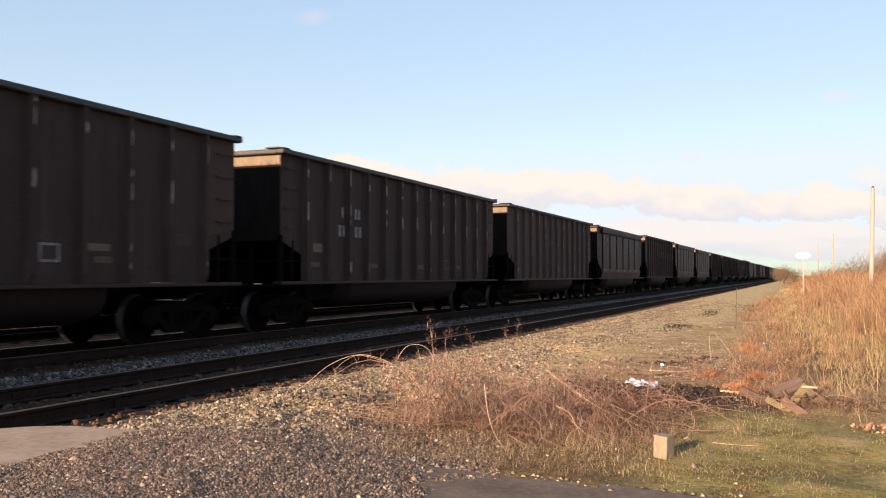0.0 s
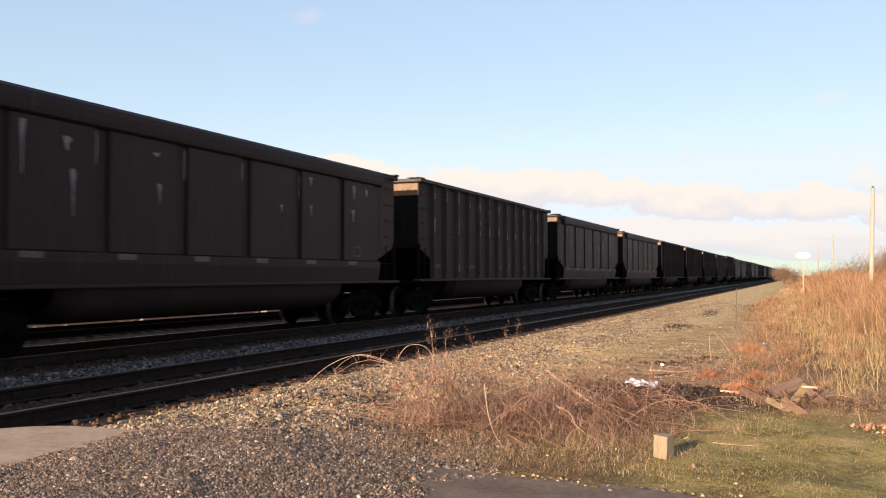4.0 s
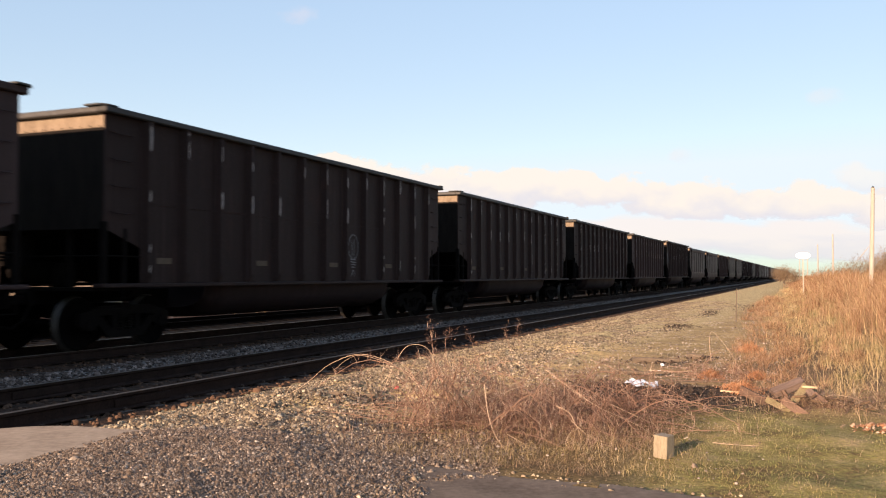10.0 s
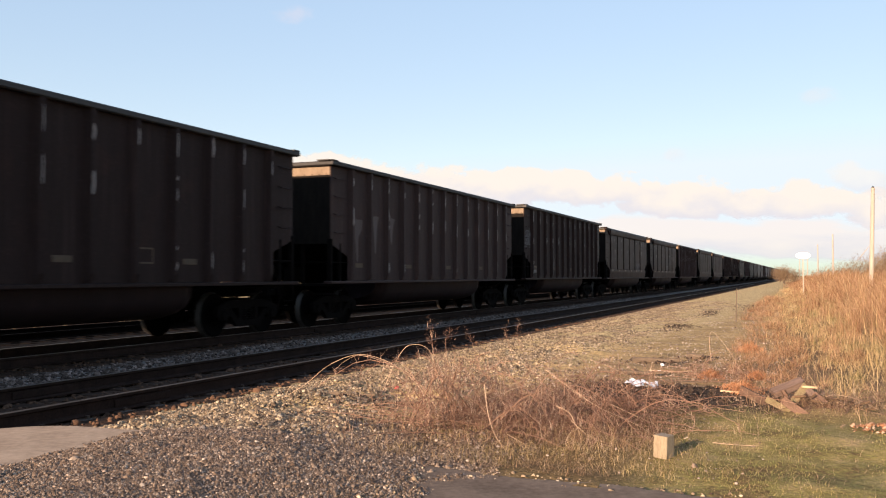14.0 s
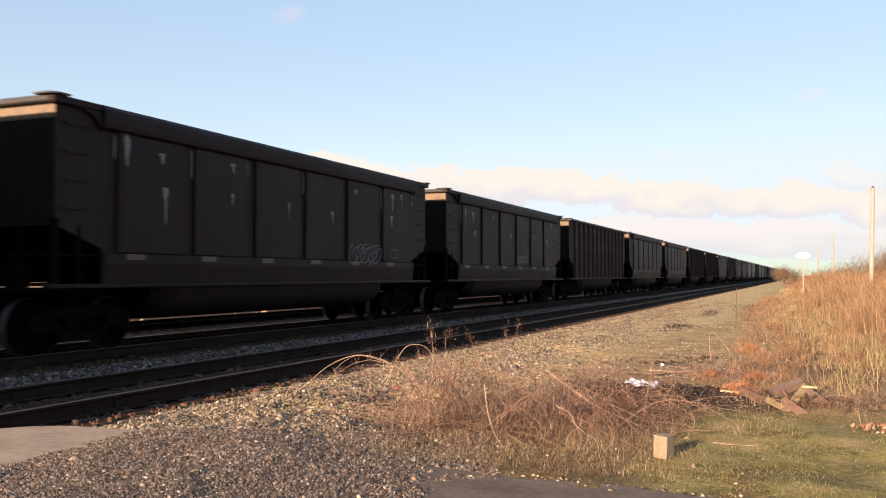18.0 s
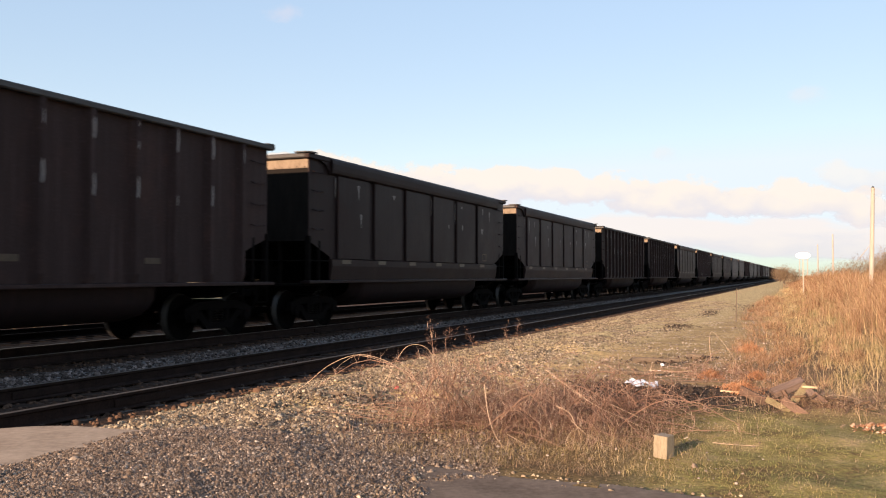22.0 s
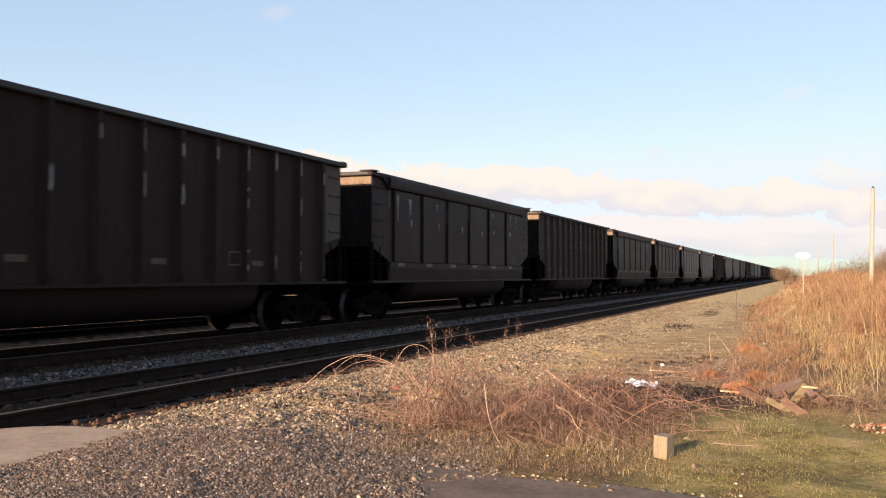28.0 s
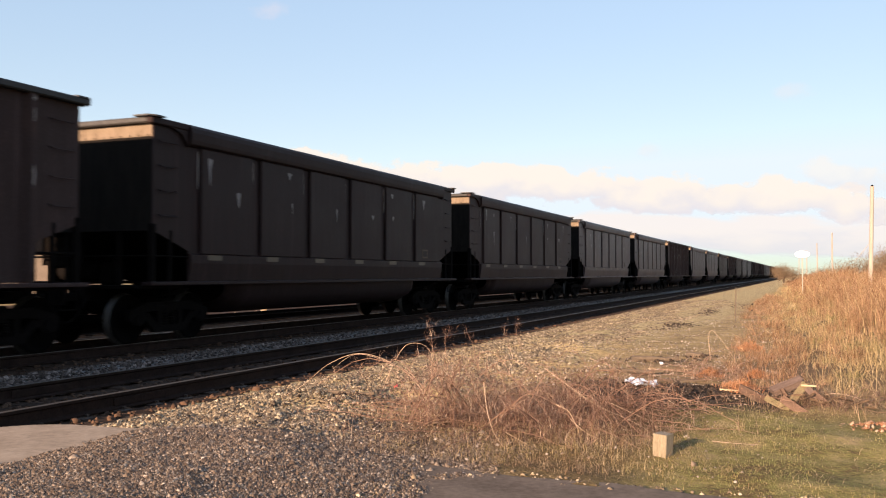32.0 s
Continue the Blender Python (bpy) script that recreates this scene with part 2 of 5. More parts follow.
def side_outline(end):
    return [(-end, 2.09), (-6.22, 1.73), (-6.22, 1.16), (6.22, 1.16), (6.22, 1.73), (end, 2.09), (end, 4.05), (-end, 4.05)]


def tub_shape(y0, y1, hw, zb, n=11):
    """A rounded belly below the side sills, with drawn-in ends."""
    s = Shape()
    rings = []
    for y, k, dz in ((y0, 0.82, 0.22), (y0 + 0.18, 0.96, 0.05), (y0 + 0.45, 1.0, 0), (y1 - 0.45, 1.0, 0), (y1 - 0.18, 0.96, 0.05), (y1, 0.82, 0.22)):
        ring = []
        for i in range(n):
            a = math.pi * i / (n - 1)
            c, q = math.cos(a), math.sin(a)
            x = hw * k * math.copysign(abs(c) ** 0.6, c)
            z = 1.13 - (1.13 - zb - dz) * abs(q) ** 0.75
            ring.append((x, y, z))
        rings.append(ring)
    vs = [p for r in rings for p in r]
    fs = []
    for r in range(len(rings) - 1):
        fs += [(r * n + i, r * n + i + 1, r * n + n + i + 1, r * n + n + i) for i in range(n - 1)]
    fs += [tuple(range(n)), tuple(range(len(vs) - 1, len(vs) - n - 1, -1))]
    return s.add(vs, fs)


def post_shape(k, y, w=0.135, d=0.115, z0=1.16, z1=4.02, x=1.48):
    """A pressed hat-section post: sloping flanks, a narrow face, drawn in at the foot."""
    s = Shape()
    rings = []
    for z, q in ((z0, 0.55), (z0 + 0.16, 1.0), (z1, 1.0)):
        rings.append([(k * x, y - w, z), (k * (x + d * q), y - 0.048, z), (k * (x + d * q), y + 0.048, z), (k * x, y + w, z)])
    fs = [(3, 2, 1, 0), (8, 9, 10, 11)] + [(r * 4 + i, r * 4 + i + 1, r * 4 + 5 + i, r * 4 + 4 + i) for r in range(2) for i in range(3)]
    return s.add([p for r in rings for p in r], fs)


WHEEL_MESH, TRUCK_MESH = {}, {}


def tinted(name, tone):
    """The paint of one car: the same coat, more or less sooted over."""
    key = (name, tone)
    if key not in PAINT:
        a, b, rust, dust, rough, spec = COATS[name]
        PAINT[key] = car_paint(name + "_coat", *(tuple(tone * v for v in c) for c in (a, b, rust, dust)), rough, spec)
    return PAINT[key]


def gondola(kind, paint, barez, lite=False, tone=1.0):
    """One car about its middle at rail level; x is across, the camera's side positive; y runs back along the train."""
    car = thing("coal_gondola", CAR_LABELS[kind], "coal car", "coal train")
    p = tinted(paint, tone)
    for k in (1, -1):
        a, b = sorted((k * 1.45, k * 1.48))
        part("side_sheet", Shape().prism(side_outline(7.22), "x", a, b), p, car)
        part("side_sill", Shape().box(*sorted((k * 1.36, k * 1.60)), -7.36, 7.36, 1.085, 1.155, 0.012), p, car)
        if kind == "A":
            part("top_chord", Shape().box(*sorted((k * 1.42, k * 1.615)), -7.34, 7.34, 4.02, 4.13, 0.02), CHORD, car, "worn pale steel top rail")
            for i in range(0 if lite and k < 0 else 13):
                part("side_post", post_shape(k, -6.22 + 1.037 * i), p, car)
                if k > 0 and not lite:
                    rr = random.Random(i * 13 + barez * 101)
                    y = -6.22 + 1.037 * i
                    for z0, z1, odds in ((3.45, 4.0, 0.95), (2.55, 3.15, 0.75), (1.3, 1.85, 0.25)):
                        if rr.random() > odds:
                            continue
                        a = z0 + rr.uniform(0, 0.15)
                        while a < z1 - 0.06:
                            b = min(z1, a + rr.uniform(0.12, 0.50))
                            w = rr.uniform(0.014, 0.040)
                            q = y + rr.uniform(-0.008, 0.008)
                            part("bare_strip", Shape().prism([(q - w, a + 0.05), (q - w * 0.2, a), (q + w * 0.5, a + 0.07), (q + w, a * 0.6 + b * 0.4), (q + w * 0.6, b - 0.04), (q + w * 0.1, b), (q - w * 0.8, b - 0.09), (q - w * 0.6, a * 0.5 + b * 0.5)], "x", 1.5955, 1.598), BAREPOST, car, "paint scuffed to pale metal")
                            a = b + rr.uniform(0.03, 0.40)
            if k > 0:
                for j in (1, 4, 7, 10):
                    y = -5.72 + 1.037 * (j - 1)
                    part("reflector", Shape().box(1.482, 1.488, y - 0.20, y + 0.20, 1.50, 1.61), FADED, car, "faded yellow reflector strip")
        else:
            top = [(1.44, 4.13), (1.53, 4.13), (1.595, 4.07), (1.612, 3.98), (1.606, 3.84), (1.592, 3.765), (1.550, 3.735), (1.48, 3.72), (1.48, 4.02)]
            part("top_chord", Shape().prism([(k * x, z) for x, z in top], "y", -6.30, 6.30), p, car)
            for e in (-1, 1):
                y0, y1 = sorted((e * 6.30, e * 7.34))
                part("chord_end", Shape().box(*sorted((k * 1.42, k * 1.56)), y0, y1, 4.00, 4.125, 0.02), p, car)
                g = [(e * 6.30, 4.0), (e * 6.75, 4.0), (e * 6.5, 3.92), (e * 6.38, 3.80), (e * 6.30, 3.70)]
                part("gusset", Shape().prism(g, "x", *sorted((k * 1.48, k * 1.54))), p, car)
            for i in range(0 if lite and k < 0 else 6):
                y = -6.07 + 2.023 * i
                part("side_panel", Shape().box(*sorted((k * 1.482, k * 1.545)), y + 0.15, y + 1.88, 1.66, 3.74, 0.03), p, car)
                if k > 0:
                    part("reflector", Shape().box(1.552, 1.558, y + 0.35, y + 0.80, 1.56, 1.66), REFLECT, car, "faded yellow reflector strip")
            low = [(1.48, 1.69), (1.55, 1.66), (1.55, 1.50), (1.50, 1.16), (1.48, 1.16)]
            part("lower_fascia", Shape().prism([(k * x, z) for x, z in low], "y", -6.22, 6.22), p, car)
            if k > 0:
                for i in range(7):
                    rr = random.Random(i * 17 + barez * 31)
                    y = -6.07 + 2.023 * i + rr.choice((-0.10, 0.10))
                    a = rr.uniform(2.9, 3.4)
                    part("bare_strip", Shape().prism([(y - 0.012, a), (y + 0.010, a + 0.1), (y + 0.014, 3.6), (y - 0.010, 3.68)], "x", 1.486, 1.5), BAREPOST, car, "paint scuffed to pale metal")
        for e in (-1, 1):
            y = e * 7.20
            part("corner_post", Shape().box(*sorted((k * 1.40, k * 1.51)), y - 0.05, y + 0.05, 1.1, 2.20, 0.01), SHADEGRIME, car)
            part("brace_post", Shape().box(*sorted((k * 1.42, k * 1.49)), e * 6.72 - 0.035, e * 6.72 + 0.035, 1.1, 2.10, 0.008), SHADEGRIME, car)
            part("end_rail", Shape().tube([(k * 1.48, e * 6.25, 1.62), (k * 1.48, e * 7.2, 1.62)], 0.018), SHADEGRIME, car)
            for i in range(0 if lite else 4):
                z = 2.35 + 0.45 * i
                part("ladder_rung", Shape().tube([(k * 1.48, e * 6.62, z + 0.03), (k * 1.55, e * 6.64, z), (k * 1.55, e * 7.06, z), (k * 1.48, e * 7.08, z + 0.03)], 0.012), p, car)
            part("stirrup_step", Shape().tube([(k * 1.52, e * 6.80, 1.12), (k * 1.52, e * 6.82, 0.72), (k * 1.52, e * 7.18, 0.72), (k * 1.52, e * 7.2, 1.12)], 0.016), SHADEGRIME, car)
    for e in (-1, 1):
        a, b = sorted((e * 7.15, e * 7.19))
        # near-black sheet carries the shade, the tan band above it the sunlight
        part("end_sheet", Shape().box(-1.45, 1.45, a, b, 2.08, 4.03), ENDSHADE, car, "end sheet with the shade between cars in its near-black colour")
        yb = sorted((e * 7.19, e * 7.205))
        part("end_band", Shape().box(-1.44, 1.44, *yb, 3.79, 4.02), ENDLIT, car, "riveted top plate of the end, coloured as its sunlit tan strip")
        rv = Shape()
        for i in range(14):
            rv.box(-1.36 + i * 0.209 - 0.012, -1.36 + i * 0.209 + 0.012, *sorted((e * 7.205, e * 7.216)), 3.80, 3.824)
        tagged(part("rivet_row", rv, ENDSHADE, car), kind="stuff")
        part("end_chord", Shape().box(-1.44, 1.44, *sorted((e * 7.18, e * 7.34)), 4.02, 4.125, 0.02), CHORD, car, "worn pale steel top rail")
        part("corner_cap", Shape().prism([(1.20, e * 7.05), (1.62, e * 7.05), (1.62, e * 7.30), (1.52, e * 7.42), (1.20, e * 7.42)], "z", 4.126, 4.152), CHORD, car)
        part("slope_sheet", Shape().prism([(e * 7.17, 2.08), (e * 7.17, 2.14), (e * 4.4, 1.16), (e * 4.4, 1.08)], "x", -1.44, 1.44), SHADEGRIME, car)
        part("end_deck", Shape().box(-1.36, 1.36, *sorted((e * 6.25, e * 7.45)), 1.03, 1.085), SHADEGRIME, car)
        part("bolster", Shape().prism([(-1.36, 1.03), (1.36, 1.03), (1.2, 0.92), (0.3, 0.82), (-0.3, 0.82), (-1.2, 0.95)], "y", e * 6.17 - 0.16, e * 6.17 + 0.16), SHADEGRIME, car)
        part("coupler", Shape().box(-0.09, 0.09, *sorted((e * 7.5, e * 7.9)), 0.80, 0.95, 0.02).prism([(-0.15, e * 7.88), (0.14, e * 7.88), (0.17, e * 8.0), (0.05, e * 8.08), (-0.15, e * 8.06)], "z", 0.74, 1.02), SHADEGRIME, car)
        part("air_hose", Shape().tube([(0.32, e * 7.6, 0.85), (0.33, e * 7.8, 0.55), (0.28, e * 7.98, 0.42), (0.15, e * 8.08, 0.45)], 0.025), SHADEGRIME, car)
        if lite:
            pass
        elif e < 0:
            # plate added only to keep low sun off the slope sheet's underside
            part("bulkhead_plate", Shape().box(-1.42, -0.40, *sorted((e * 6.93, e * 6.96)), 1.46, 2.05), SHADEGRIME, car)
            part("air_reservoir", Shape().lathe_x([(-1.30, 0.10), (-1.27, 0.19), (-0.35, 0.19), (-0.32, 0.10)], 14).move(0, e * 6.55, 1.36), SHADEGRIME, car, smooth=True)
            part("brake_valve", Shape().box(-0.22, 0.12, *sorted((e * 6.40, e * 6.72)), 1.085, 1.52, 0.03).box(-0.12, 0.02, *sorted((e * 6.46, e * 6.62)), 1.52, 1.66, 0.02), SHADEGRIME, car)
        else:
            part("brake_cylinder", Shape().lathe_x([(-1.2, 0.05), (-0.8, 0.05), (-0.8, 0.17), (-0.2, 0.17), (-0.2, 0.07)], 12).move(0, e * 6.6, 1.33), SHADEGRIME, car, smooth=True)
        if not lite:
            # added stand-in for unclear far-side structure; cuts light and view through the opening
            part("shear_plate", Shape().prism([(e * 5.2, 1.09), (e * 6.70, 1.09), (e * 6.70, 1.93), (e * 5.2, 1.40)], "x", -1.43, -1.39), SHADEGRIME, car)
        for x in (() if lite else (-0.62, 0.62)):
            part("end_post", Shape().box(x - 0.04, x + 0.04, *sorted((e * 7.06, e * 7.14)), 1.085, 2.08), SHADEGRIME, car)
        if not lite:
            part("platform_rail", Shape().tube([(-1.44, e * 7.2, 1.62), (1.44, e * 7.2, 1.62)], 0.018), SHADEGRIME, car)
        if "t" not in TRUCK_MESH:
            TRUCK_MESH["t"] = truck_shape().mesh("truck_frame", SHADEGRIME)
            wm = wheel_pair().mesh("wheelset", WHEELSHADE, True)
            wm.materials.append(STEEL)
            for f in wm.polygons:
                if min(math.hypot(wm.vertices[i].co.y, wm.vertices[i].co.z) for i in f.vertices) > 0.45:
                    f.material_index = 1
            WHEEL_MESH["w"] = wm
            for k in (-1, 1):
                TRUCK_MESH[k] = [spring_shape(k, q).mesh("spring", SHADEGRIME) for q in (-1, 1)]
                TRUCK_MESH["cap", k] = Shape().lathe_x([(k * 1.03, 0.11), (k * 1.09, 0.11), (k * 1.10, 0.07)], 12).mesh("bearing_cap", SHADEGRIME)
        truck = part("truck", TRUCK_MESH["t"], None, car)
        truck.matrix_basis = pose(0, e * 6.17, 0)
        for q in (-1, 1):
            wh = part("wheelset", WHEEL_MESH["w"], None, truck, "bare steel wheels on an axle")
            wh.matrix_basis = pose(0, q * 0.89, 0.457)
            for k in (-1, 1):
                if not lite:
                    part("bearing_cap", TRUCK_MESH["cap", k], None, truck).matrix_basis = pose(0, q * 0.89, 0.457)
        for k in (() if lite else (-1, 1)):
            for me in TRUCK_MESH[k]:
                part("spring", me, None, truck)
    part("center_sill", Shape().box(-0.17, 0.17, -7.55, 7.55, 0.80, 1.03), SHADEGRIME, car)
    # ribbed cars: the belly is near-black whatever colour the sides have
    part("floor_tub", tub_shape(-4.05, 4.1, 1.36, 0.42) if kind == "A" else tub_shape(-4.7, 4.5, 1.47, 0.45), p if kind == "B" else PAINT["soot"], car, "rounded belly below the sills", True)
    part("brake_wheel", Shape().tube([(0.75 + 0.24 * math.cos(a * 0.5236), 7.26, 2.75 + 0.24 * math.sin(a * 0.5236)) for a in range(13)], 0.02), SHADEGRIME, car)
    return car


# what each car in turn is: its build and its paint
ORDER = {-5: "A black", -4: "B grey", -3: "A brown", -2: "A black", -1: "B grey", 0: "A brown", 1: "A dusty", 2: "A brown", 3: "B grey", 4: "A dusty",
         5: "B grey", 6: "B grey", 7: "A black", 8: "A black", 9: "A black", 10: "A dusty", 11: "A black", 12: "B soot", 13: "B soot", 14: "A black",
         15: "B soot", 16: "B soot", 17: "A black", 18: "A black", 19: "B soot", 20: "A dusty", 21: "B soot", 22: "B grey", 23: "B pale", 24: "B pale",
         25: "A brown", 26: "B pale", 27: "B pale", 28: "B grey"}
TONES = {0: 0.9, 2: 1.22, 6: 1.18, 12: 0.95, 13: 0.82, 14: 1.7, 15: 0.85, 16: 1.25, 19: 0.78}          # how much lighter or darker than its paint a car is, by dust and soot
CARS = {}
TEMPLATES = {}


def build_train():
    for n in range(-5, 53):
        what = ORDER.get(n) or ("A black", "B pale", "A brown", "B grey", "A black", "A brown", "B pale")[(n * 5) % 7]
        kind, paint = what.split()
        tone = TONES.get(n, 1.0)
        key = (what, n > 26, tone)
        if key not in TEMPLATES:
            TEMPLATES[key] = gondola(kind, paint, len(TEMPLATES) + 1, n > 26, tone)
            CARS[n] = TEMPLATES[key]
        else:
            CARS[n] = copy_thing(TEMPLATES[key], Matrix())
    for n, tall in ((4, 1.028), (11, 1.028), (5, 1.016), (15, 1.016), (16, 1.009)):      # cars of a slightly taller build
        CARS[n].scale = (1, 1, tall)


def scar(car, x, y, z, w, h, material, name="paint_scar", label="worn white paint mark", seed=0):
    """A thin worn patch of paint with a ragged outline."""
    r = random.Random(seed)
    u = [r.uniform(0.7, 1.2) for _ in range(9)]
    tail = r.choice((0.4, 0.9, 1.5)) * h
    pts = [(y - 0.5 * w * u[0], z + 0.38 * h), (y - 0.1 * w, z + 0.5 * h * u[1]), (y + 0.5 * w * u[2], z + 0.40 * h), (y + 0.42 * w * u[3], z + 0.12 * h), (y + 0.22 * w * u[4], z - 0.1 * h),
           (y + 0.12 * w, z - tail * u[5]), (y - 0.02 * w, z - tail * u[5] * 0.96), (y - 0.16 * w * u[6], z - 0.25 * h), (y - 0.36 * w * u[7], z + 0.10 * h)]
    return part(name, Shape().prism(pts, "x", x, x + 0.003), material, car, label)


def plate(car, x, y0, y1, z0, z1, material, name, label):
    return part(name, Shape().box(x, x + 0.003, y0, y1, z0, z1), material, car, label)


def stroke(s, pts, w, x):
    """A sprayed line of width w through points (y, z) on the car's side, as one ribbon."""
    vs = []
    for i, (y, z) in enumerate(pts):
        (y0, z0), (y1, z1) = pts[max(0, i - 1)], pts[min(len(pts) - 1, i + 1)]
        d = math.hypot(y1 - y0, z1 - z0) or 1
        a, b = -(z1 - z0) / d * w / 2, (y1 - y0) / d * w / 2
        vs += [(x, y + a, z + b), (x, y - a, z - b)]
    s.add(vs, [(2 * i, 2 * i + 1, 2 * i + 3, 2 * i + 2) for i in range(len(pts) - 1)])


def bulb(car, y, z0, h, w, x=1.484, seed=0):
    """A light bulb drawn in white spray paint."""
    r = random.Random(seed)
    s, k = Shape(), h
    zc = z0 + 0.70 * h
    ring = [(y + 0.5 * w * math.cos(a) * r.uniform(0.95, 1.05), zc + 0.30 * k * math.sin(a)) for a in [i * 0.3927 - 1.2 for i in range(17)]]
    stroke(s, ring, 0.022, x)
    stroke(s, [(y - 0.06, z0 + 0.42 * h), (y - 0.10, zc + 0.16 * h), (y - 0.02, zc - 0.06 * h), (y + 0.06, zc + 0.18 * h), (y + 0.05, z0 + 0.42 * h)], 0.020, x)
    for i in range(4):
        zz = z0 + (0.40 - 0.06 * i) * h
        ww = w * (0.30 - 0.035 * i)
        stroke(s, [(y - ww, zz + 0.008), (y + ww, zz - 0.008)], 0.026, x)
    stroke(s, [(y - 0.10, z0), (y - 0.03, z0 + 0.14 * h), (y + 0.03, z0 + 0.14 * h), (y + 0.09, z0)], 0.024, x)
    part("sprayed_drawing", s, TAGPAINT, car, "light bulb drawn in white spray paint")


def scribble(car, y, z, w, h, x, seed, label):
    r = random.Random(seed)
    s = Shape()
    for j in range(5):
        pts, a = [], r.uniform(0, 6.28)
        for i in range(12):
            pts.append((y + w * (j / 5 - 0.4) + 0.16 * w * math.cos(a + i * 0.75) + 0.012 * i * w, z + 0.45 * h * math.sin(a + i * 0.75 + 0.4) * (1 - 0.04 * i)))
        stroke(s, pts, 0.028, x)
    part("sprayed_scrawl", s, TAGPAINT, car, label)


def lettering(car, y0, z0, w, h, x=1.484):
    """Stencilled marks that cannot be read: a row of plain bars."""
    for i in range(6):
        y = y0 + w * (i + 0.12) / 6
        if i == 3:
            continue
        plate(car, x, y, y + w * 0.105, z0, z0 + h, WHITE, "stencil_bar", "white stencilled bar")


def dress_cars():
    for n, car in CARS.items():
        what = ORDER.get(n, "")
        if what.startswith("B"):
            r = random.Random(n * 3 + 1)
            spots = [(-5.68, 3.40, 0.10, 0.42), (-4.85, 3.45, 0.16, 0.16), (-4.75, 2.77, 0.13, 0.26), (-2.75, 3.48, 0.16, 0.09), (-2.69, 2.87, 0.08, 0.16),
                     (-0.62, 2.81, 0.08, 0.20), (1.38, 2.83, 0.09, 0.14), (2.58, 3.51, 0.16, 0.10), (2.64, 2.87, 0.10, 0.16), (4.72, 3.48, 0.14, 0.26),
                     (4.66, 2.86, 0.18, 0.17), (5.40, 3.50, 0.12, 0.22)]
            if n < 27:
                plate(car, 1.5465, 4.68, 5.08, 1.78, 2.04, FADED, "stencil_panel", "faded stencilled data panel")
                plate(car, 1.5500, 4.73, 5.03, 1.82, 2.00, PAINT["soot"], "stencil_panel", "faded stencilled data panel")
            for i, (y, z, w, h) in enumerate(spots):
                if r.random() < 0.85:
                    scar(car, 1.546, y + r.uniform(-0.06, 0.06), z + r.uniform(-0.05, 0.05), w * r.uniform(0.9, 1.7), h * r.uniform(0.9, 1.5), WHITE, seed=n * 40 + i)
    for n in (4, 7):
        for i in range(12):
            y = -6.22 + 1.037 * i
            part("seam_strip", Shape().box(1.48, 1.492, y + 0.09, y + 0.95, 2.56, 2.60), PAINT["black"], CARS[n])
    for n, y, z0, h, w in ((2, 1.40, 1.49, 0.88, 0.50), (4, 1.60, 1.25, 1.0, 0.50), (7, 1.53, 1.27, 1.08, 0.52), (8, 1.37, 1.45, 0.78, 0.40), (9, -1.68, 1.47, 1.0, 0.44), (11, -2.66, 1.28, 1.26, 0.62)):
        bulb(CARS[n], y, z0, h, w, seed=n)
    for n in (1, 18):
        lettering(CARS[n], -4.46, 2.75, 1.05, 0.27)
        lettering(CARS[n], -4.62, 2.28, 1.30, 0.28)
        plate(CARS[n], 1.484, -5.82, -5.38, 1.85, 2.06, REFLECT, "paint_patch", "faded yellow stencilled panel")
    for n, y in ((1, 2.45), (2, 3.20), (9, 2.20), (18, 2.60), (20, 3.50)):
        frame_bars = Shape()
        for y0, y1, z0, z1 in ((y, y + 0.40, 1.50, 1.53), (y, y + 0.40, 1.76, 1.79), (y, y + 0.03, 1.53, 1.76), (y + 0.37, y + 0.40, 1.53, 1.76)):
            frame_bars.box(1.482, 1.485, y0, y1, z0, z1)
        part("stencil_frame", frame_bars, FADED, CARS[n], "faded stencilled data frame")
    plate(CARS[0], 1.484, 2.28, 2.68, 1.50, 1.54, WHITE, "stencil_frame", "white stencilled data frame")
    plate(CARS[0], 1.484, 2.28, 2.68, 1.76, 1.80, WHITE, "stencil_frame", "white stencilled data frame")
    plate(CARS[0], 1.484, 2.28, 2.32, 1.50, 1.80, WHITE, "stencil_frame", "white stencilled data frame")
    plate(CARS[0], 1.484, 2.64, 2.68, 1.50, 1.80, WHITE, "stencil_frame", "white stencilled data frame")
    plate(CARS[0], 1.484, 3.26, 3.76, 1.70, 1.82, REFLECT, "paint_patch", "faded yellow patch of paint")
    plate(CARS[0], 1.484, 5.41, 5.87, 1.85, 2.09, RUSTPATCH, "paint_patch", "rust-orange patch of paint")
    plate(CARS[11], 1.484, -5.88, -5.42, 1.55, 1.67, REFLECT, "paint_patch", "faded yellow stencilled panel")
    plate(CARS[11], 1.484, -5.88, -5.42, 1.38, 1.50, WHITE, "paint_patch", "faded white stencilled panel")
    scribble(CARS[11], -6.75, 2.80, 0.85, 0.90, 1.484, 5, "spiky white spray-painted scrawl")
    scribble(CARS[12], 3.05, 1.85, 1.6, 0.65, 1.551, 8, "looping white spray-painted scrawl")
    scribble(CARS[13], 0.9, 1.95, 1.3, 0.40, 1.551, 9, "faint looping spray-painted scrawl")
    for y, z, w, h in ((-5.85, 2.4, 0.6, 0.9), (-4.8, 2.65, 0.45, 0.65), (-3.8, 2.65, 0.5, 0.6)):
        scar(CARS[10], 1.4805, y, z, w, h, PAINT["pale"], "paint_patch", "greyed patch of overpainted steel", int(-y * 10))
